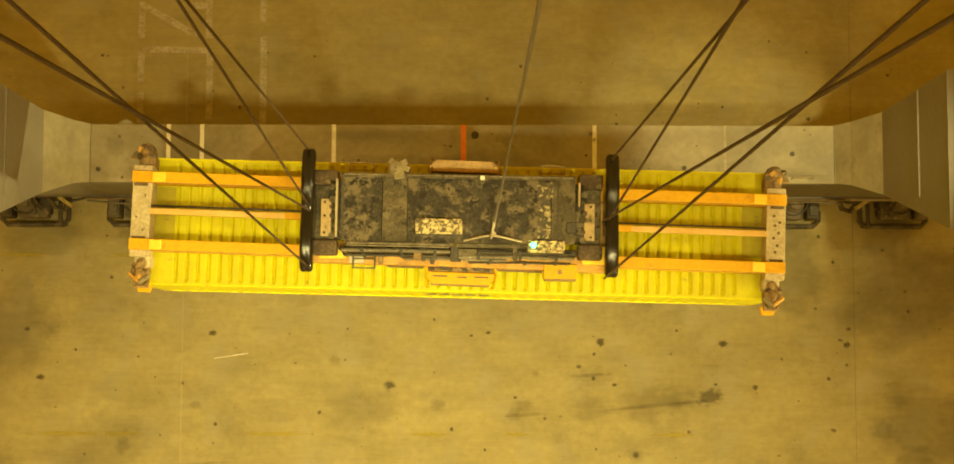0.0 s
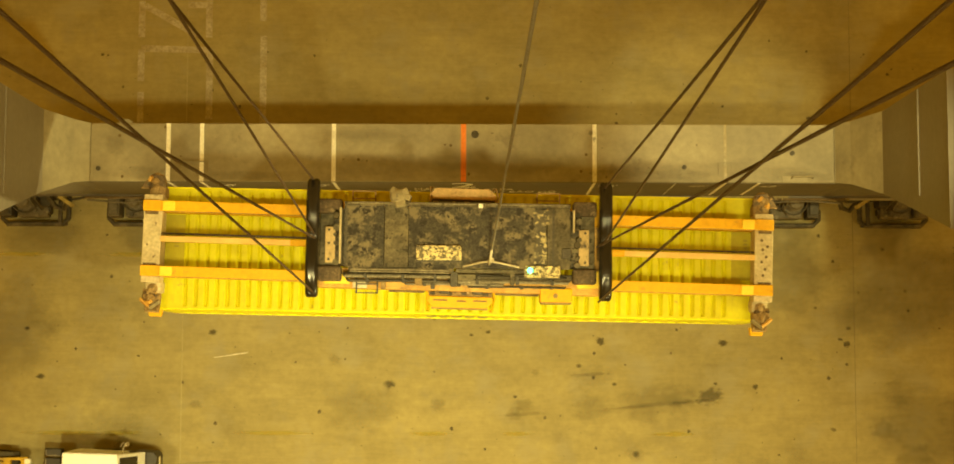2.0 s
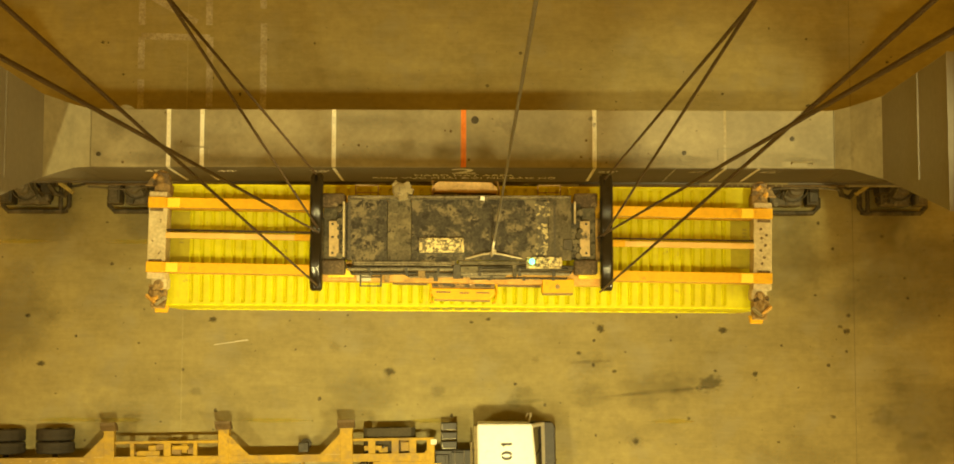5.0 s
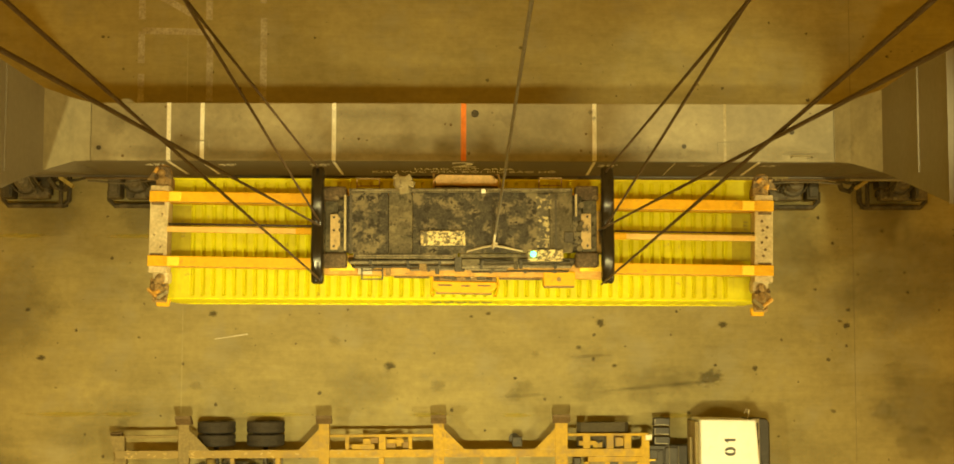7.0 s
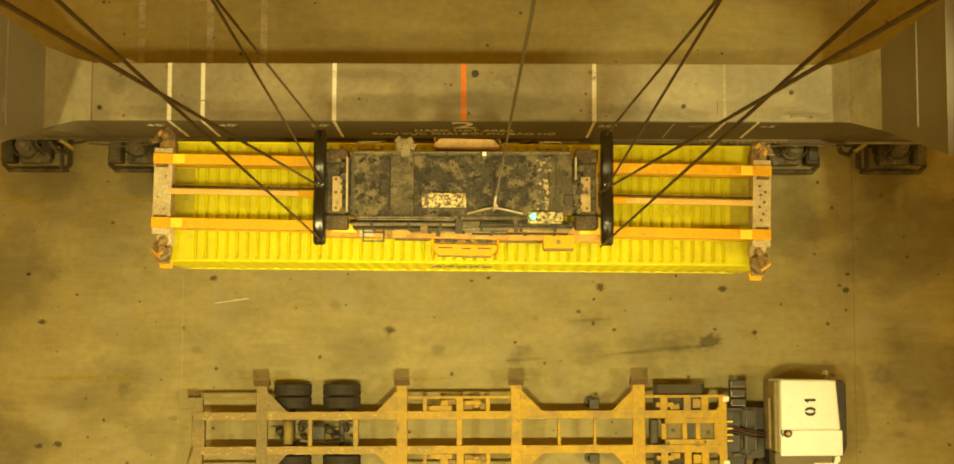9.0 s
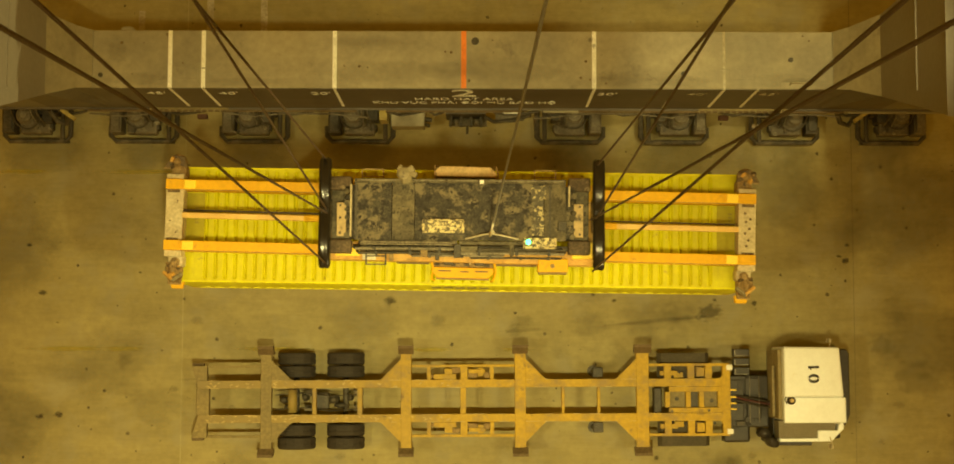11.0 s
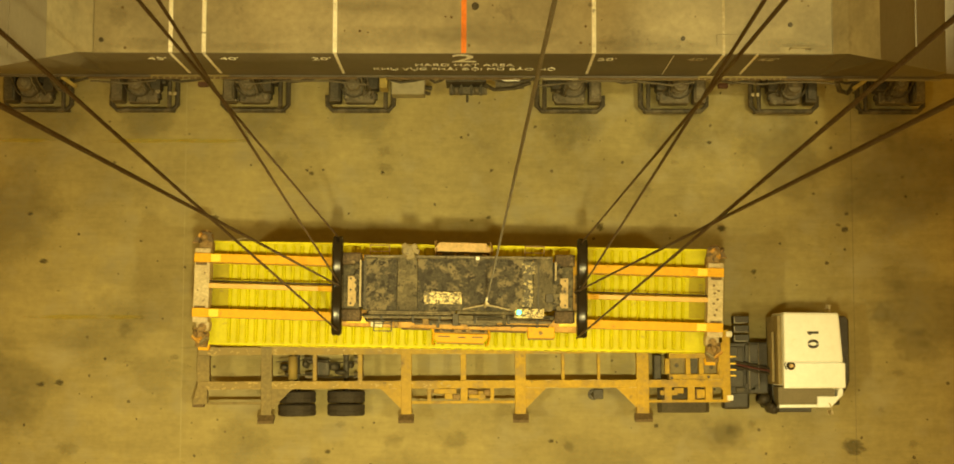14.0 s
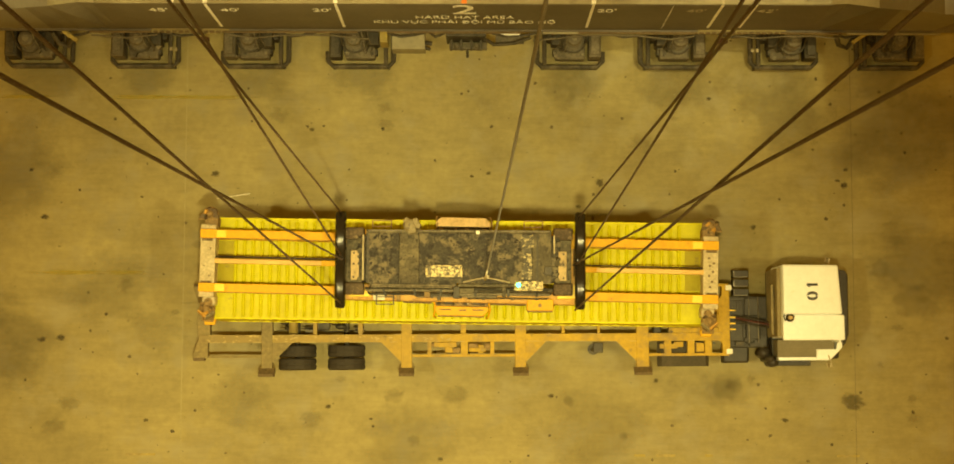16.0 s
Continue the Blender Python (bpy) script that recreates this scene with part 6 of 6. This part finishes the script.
    part("fifth_wheel", soft(add_box(bmesh.new(), 5.5, 6.4, -0.4, 0.4, 0.98, 1.08), 0.03), GREASE, tc, "greasy fifth wheel")
    part("drive_axle", add_cyl(bmesh.new(), (5.70, -1.0, 0.54), (5.70, 1.0, 0.54), 0.09, 14), GREASE, tc)
    part("front_axle", add_cyl(bmesh.new(), (8.55, -1.0, 0.5), (8.55, 1.0, 0.5), 0.07, 14), GREASE, tc)
    for t in (-1, 1):
        y0, y1 = min(t * 0.56, t * 1.20), max(t * 0.56, t * 1.20)
        guard = part("mudguard", soft(add_prism(bmesh.new(), [(5.02, 0.98), (5.12, 1.12), (6.26, 1.12), (6.36, 0.98), (6.36, 0.94), (6.22, 1.07), (5.16, 1.07), (5.02, 0.94)], y0, y1, "y"), 0.01), MUDGUARD, tc, "dusty dark mudguard over the drive wheels")
        part("mudguard_stay", add_cyl(bmesh.new(), (5.70, t * 0.45, 1.0), (5.70, t * 0.9, 1.06), 0.025, 10), GREASE, guard)
    part("fuel_tank", soft(add_box(bmesh.new(), 6.75, 7.42, -1.12, -0.66, 0.45, 0.95), 0.06), CAB_DARK, tc, "dark fuel tank")
    part("mudguard", soft(add_box(bmesh.new(), 8.1, 9.0, -1.20, -0.98, 1.0, 1.06), 0.02), CAB_DARK, tc)
    return tc


container = build_container()
spreader = build_spreader()
headblock = build_headblock()
trailer = build_trailer()
tractor = build_tractor()

WHEELS = []
for ax in (-4.40, -3.11):
    for y in (-1.10, -0.76, 0.76, 1.10):
        w = wheel_mesh(trailer, "wheel", 0.50, 0.31)
        WHEELS.append((w, ax, y, 0.50, 0.50))
for ax, y, r, wd in ((5.70, -1.02, 0.55, 0.32), (5.70, -0.70, 0.55, 0.32), (5.70, 0.70, 0.55, 0.32), (5.70, 1.02, 0.55, 0.32), (8.55, -0.98, 0.50, 0.30), (8.55, 1.12, 0.50, 0.30)):
    w = wheel_mesh(tractor, "wheel", r, wd)
    WHEELS.append((w, ax, y, r, r))

# hoist ropes: foot on the load, depth of the upper sheave, and rows of time and x as the upper end sways
ROPES = []


def hang_rope(bx, by, ay, *sway):
    ROPES.append((build_rope(0.020, "hoist_rope", "dark greased steel wire hoist rope", ROPE), (bx, by, 1.32), ay, sway))


hang_rope(-2.67, -0.99, 3.36, (0, -3.42), (1, -3.34), (2, -3.36), (3, -3.39), (4, -3.43), (6.5, -3.34), (7, -3.43), (8, -3.48), (9, -3.38), (9.5, -3.27), (12, -3.45), (13, -3.43), (14.5, -3.36), (15.5, -3.40), (16, -3.43))
hang_rope(-2.68, 0.04, 1.55, (0, -2.59), (1, -2.48), (2, -2.52), (3, -2.52), (4, -2.66), (6.5, -2.54), (7, -2.63), (8, -2.47), (9, -2.56), (9.5, -2.51), (12, -2.60), (13, -2.62), (16, -2.65))
hang_rope(-2.69, 0.09, 5.29, (0, -3.02), (1, -2.92), (2, -2.89), (3, -2.98), (4, -3.12), (6.5, -3.06), (7, -2.85), (8, -2.77), (9, -2.81), (9.5, -2.91), (12, -3.06), (13, -3.02), (16, -2.96))
hang_rope(-2.75, 1.14, 4.13, (0, -3.10), (1, -2.93), (2, -2.98), (3, -2.99), (4, -3.24), (6.5, -3.07), (7, -2.94), (8, -2.87), (9, -3.02), (9.5, -2.92), (12, -3.30), (13, -3.20), (16, -3.06))
hang_rope(2.71, -0.99, 2.68, (0, 3.38), (1, 3.43), (2, 3.39), (3, 3.35), (4, 3.34), (6.5, 3.34), (7, 3.41), (8.5, 3.41), (9, 3.31), (9.5, 3.32), (12, 3.45), (12.5, 3.36), (13, 3.38), (14, 3.40), (16, 3.34))
hang_rope(2.65, 0.05, 1.56, (0, 3.14), (1, 3.39), (2, 3.47), (3, 3.32), (4, 3.12), (6.5, 3.12), (7, 3.45), (8, 3.30), (8.5, 3.37), (9, 3.23), (9.5, 3.34), (12, 3.40), (12.5, 3.29), (13, 3.43), (14, 3.46), (15, 3.33), (16, 3.32))
hang_rope(2.74, 0.05, 4.24, (0, 2.87), (2, 3.07), (4, 3.03), (9.5, 2.86), (13, 2.96), (16, 2.93))
hang_rope(2.75, 1.15, 2.88, (0, 2.79), (2, 2.72), (4, 2.77), (9.5, 2.75), (13, 2.74), (16, 2.72))
cable = build_rope(0.017, "spreader_cable", "thin grey spreader power cable, painted paler at its lit lower end", CABLE, False)
# paler cover on the lowest length: the cable's lit look put into colour
part("cable_sleeve", add_cyl(bmesh.new(), (0, 0, 0), (0, 0, 2.6), 0.021, 12), LIT_CABLE, cable, "lower cable end painted pale as if lit", True)
ROPES.append((cable, (0.62, -0.365, 1.74), 2.75, ((0, 0.90), (0.5, 0.92), (1, 1.04), (1.5, 0.91), (2, 0.82), (2.5, 0.95), (3, 1.08), (3.5, 0.86), (4, 0.77), (6.5, 0.86), (7, 0.75), (7.5, 0.77), (8, 0.98), (8.5, 1.09),
                                                  (9, 0.87), (9.5, 0.84), (12, 1.08), (12.5, 0.99), (13, 0.87), (13.5, 0.84), (14, 0.95), (14.5, 1.02), (15, 0.99), (15.5, 0.93), (16, 0.93))))


# ---- what moves ----
LOAD = [(0.0, -0.03, -1.60, 11.77, -1.99), (0.5, -0.04, -1.70, 11.37, -1.96), (1.0, -0.05, -1.79, 11.035, -1.89), (1.5, -0.055, -1.90, 10.80, -1.82),
        (2.0, -0.055, -2.02, 10.66, -1.71), (2.5, -0.05, -2.09, 10.54, -1.60), (3.0, -0.05, -2.135, 10.44, -1.47), (3.5, -0.045, -2.195, 10.39, -1.30),
        (4.0, -0.035, -2.20, 10.37, -1.18), (5.2, -0.01, -2.19, 10.36, -0.90), (6.5, 0.007, -2.19, 10.355, -0.78), (7.0, 0.01, -2.205, 10.355, -0.78), (7.5, 0.01, -2.205, 10.345, -0.81),
        (8.0, 0.015, -2.235, 10.335, -0.87), (8.5, 0.02, -2.30, 10.275, -0.94), (9.0, 0.02, -2.41, 10.13, -1.04), (9.5, 0.015, -2.58, 9.91, -1.12),
        (10.3, 0.0, -3.05, 9.35, -1.26), (11.2, -0.03, -3.72, 8.50, -1.38),
        (12.0, -0.055, -4.38, 7.66, -1.46), (12.5, -0.075, -4.78, 6.97, -1.52), (13.0, -0.09, -5.135, 6.22, -1.57), (13.5, -0.097, -5.455, 5.53, -1.56),
        (14.0, -0.105, -5.70, 4.95, -1.54), (14.5, -0.105, -5.885, 4.54, -1.50), (15.0, -0.10, -6.04, 4.38, -1.45), (15.5, -0.10, -6.155, 4.31, -1.32), (16.0, -0.10, -6.245, 4.25, -1.24)]
DRIVE = [(0.0, -25.1, -0.40, 1.0), (0.5, -23.33, -0.40, 1.0), (1.0, -21.56, -0.38, 1.0), (1.5, -19.78, -0.36, 1.0), (2.0, -18.0, -0.35, 1.0), (2.5, -16.3, -0.34, 1.0),
         (3.0, -14.52, -0.31, 1.0), (3.5, -12.73, -0.26, 1.0), (4.0, -10.96, -0.19, 0.85), (4.5, -9.25, -0.14, 0.65), (5.0, -7.60, -0.10, 0.45), (5.5, -6.04, -0.07, 0.3),
         (6.0, -4.60, -0.05, 0.15), (6.5, -3.27, -0.07, 0.05), (7.0, -2.09, -0.07, 0.0), (7.5, -1.04, -0.07, 0.0), (8.0, -0.30, -0.07, 0.0), (8.5, -0.11, -0.06, 0.0), (9.0, -0.10, -0.04, 0.0),
         (9.5, -0.03, -0.03, 0.0), (10.0, 0.0, -0.02, 0.0), (16.0, 0.0, 0.0, 0.0)]


# tractor against the trailer: time, shift at the kingpin, angle
BEND = [(0.0, 0.10, -0.06, -5.0), (0.5, 0.10, -0.06, -4.7), (1.0, 0.10, -0.08, -4.2), (1.5, 0.10, -0.10, -3.3), (2.0, 0.10, -0.12, -2.4), (2.5, 0.15, -0.18, -0.1), (3.0, 0.15, -0.17, 1.6),
        (3.5, 0.13, -0.14, 1.8), (4.0, 0.05, -0.09, 1.1), (4.5, 0.03, -0.05, 0.6), (5.0, 0.0, -0.02, 0.3), (5.5, 0.0, 0.0, 0.1), (6.0, 0.0, 0.0, 0.0), (16.0, 0.0, 0.0, 0.0)]
KINGPIN = 5.7
# the box hangs a little askew under the spreader
BOX_OFFSET = pose(0, -0.065, 0, 0, 0, 0.7)
# the headblock sits a little turned on the spreader
BLOCK_OFFSET = pose(0, 0.06, 0, 0, 0, 1.05)


def between(rows, t):
    """Linear value of a row list at t."""
    for a, b in zip(rows, rows[1:]):
        if t <= b[0]:
            f = (t - a[0]) / (b[0] - a[0])
            return [p + (q - p) * f for p, q in zip(a[1:], b[1:])]
    return list(rows[-1][1:])


def motions():
    hang = [(t, pose(x, y, z, 0, 0, a)) for t, x, y, z, a in LOAD]
    walk(container, [(t, m @ BOX_OFFSET) for t, m in hang])
    walk(spreader, hang)
    walk(headblock, [(t, m @ BLOCK_OFFSET) for t, m in hang])
    for rope, foot, ay, sway in ROPES:
        rows = []
        for (t, m), (_, cy) in zip(hang, CAM_Y):
            p = m @ Vector(foot)
            top = Vector((between(sway, t)[0], cy + ay, CAM_Z + 2))
            q = (top - p).to_track_quat("Z", "Y").to_matrix().to_4x4()
            rows.append((t, Matrix.Translation(p) @ q))
        walk(rope, rows)
    road = [(t, pose(x, TRAILER_Y + y, 0, 0, 0, TRAILER_YAW + a)) for t, x, y, a in DRIVE]
    walk(trailer, road)
    pull = []
    for t, m in road:
        dx, dy, a = between(BEND, t)
        pull.append((t, pose(dx, dy, 0) @ m @ pose(KINGPIN, 0, 0, 0, 0, a) @ pose(-KINGPIN, 0, 0)))
    walk(tractor, pull)
    steps = [k / 10 for k in range(101)] + [16.0]
    for w, x, y, z, r in WHEELS:
        walk(w, [(t, pose(x, y, z) @ pose(0, 0, 0, 0, math.degrees(between(DRIVE, t)[0] / r), 0)) for t in steps])


motions()
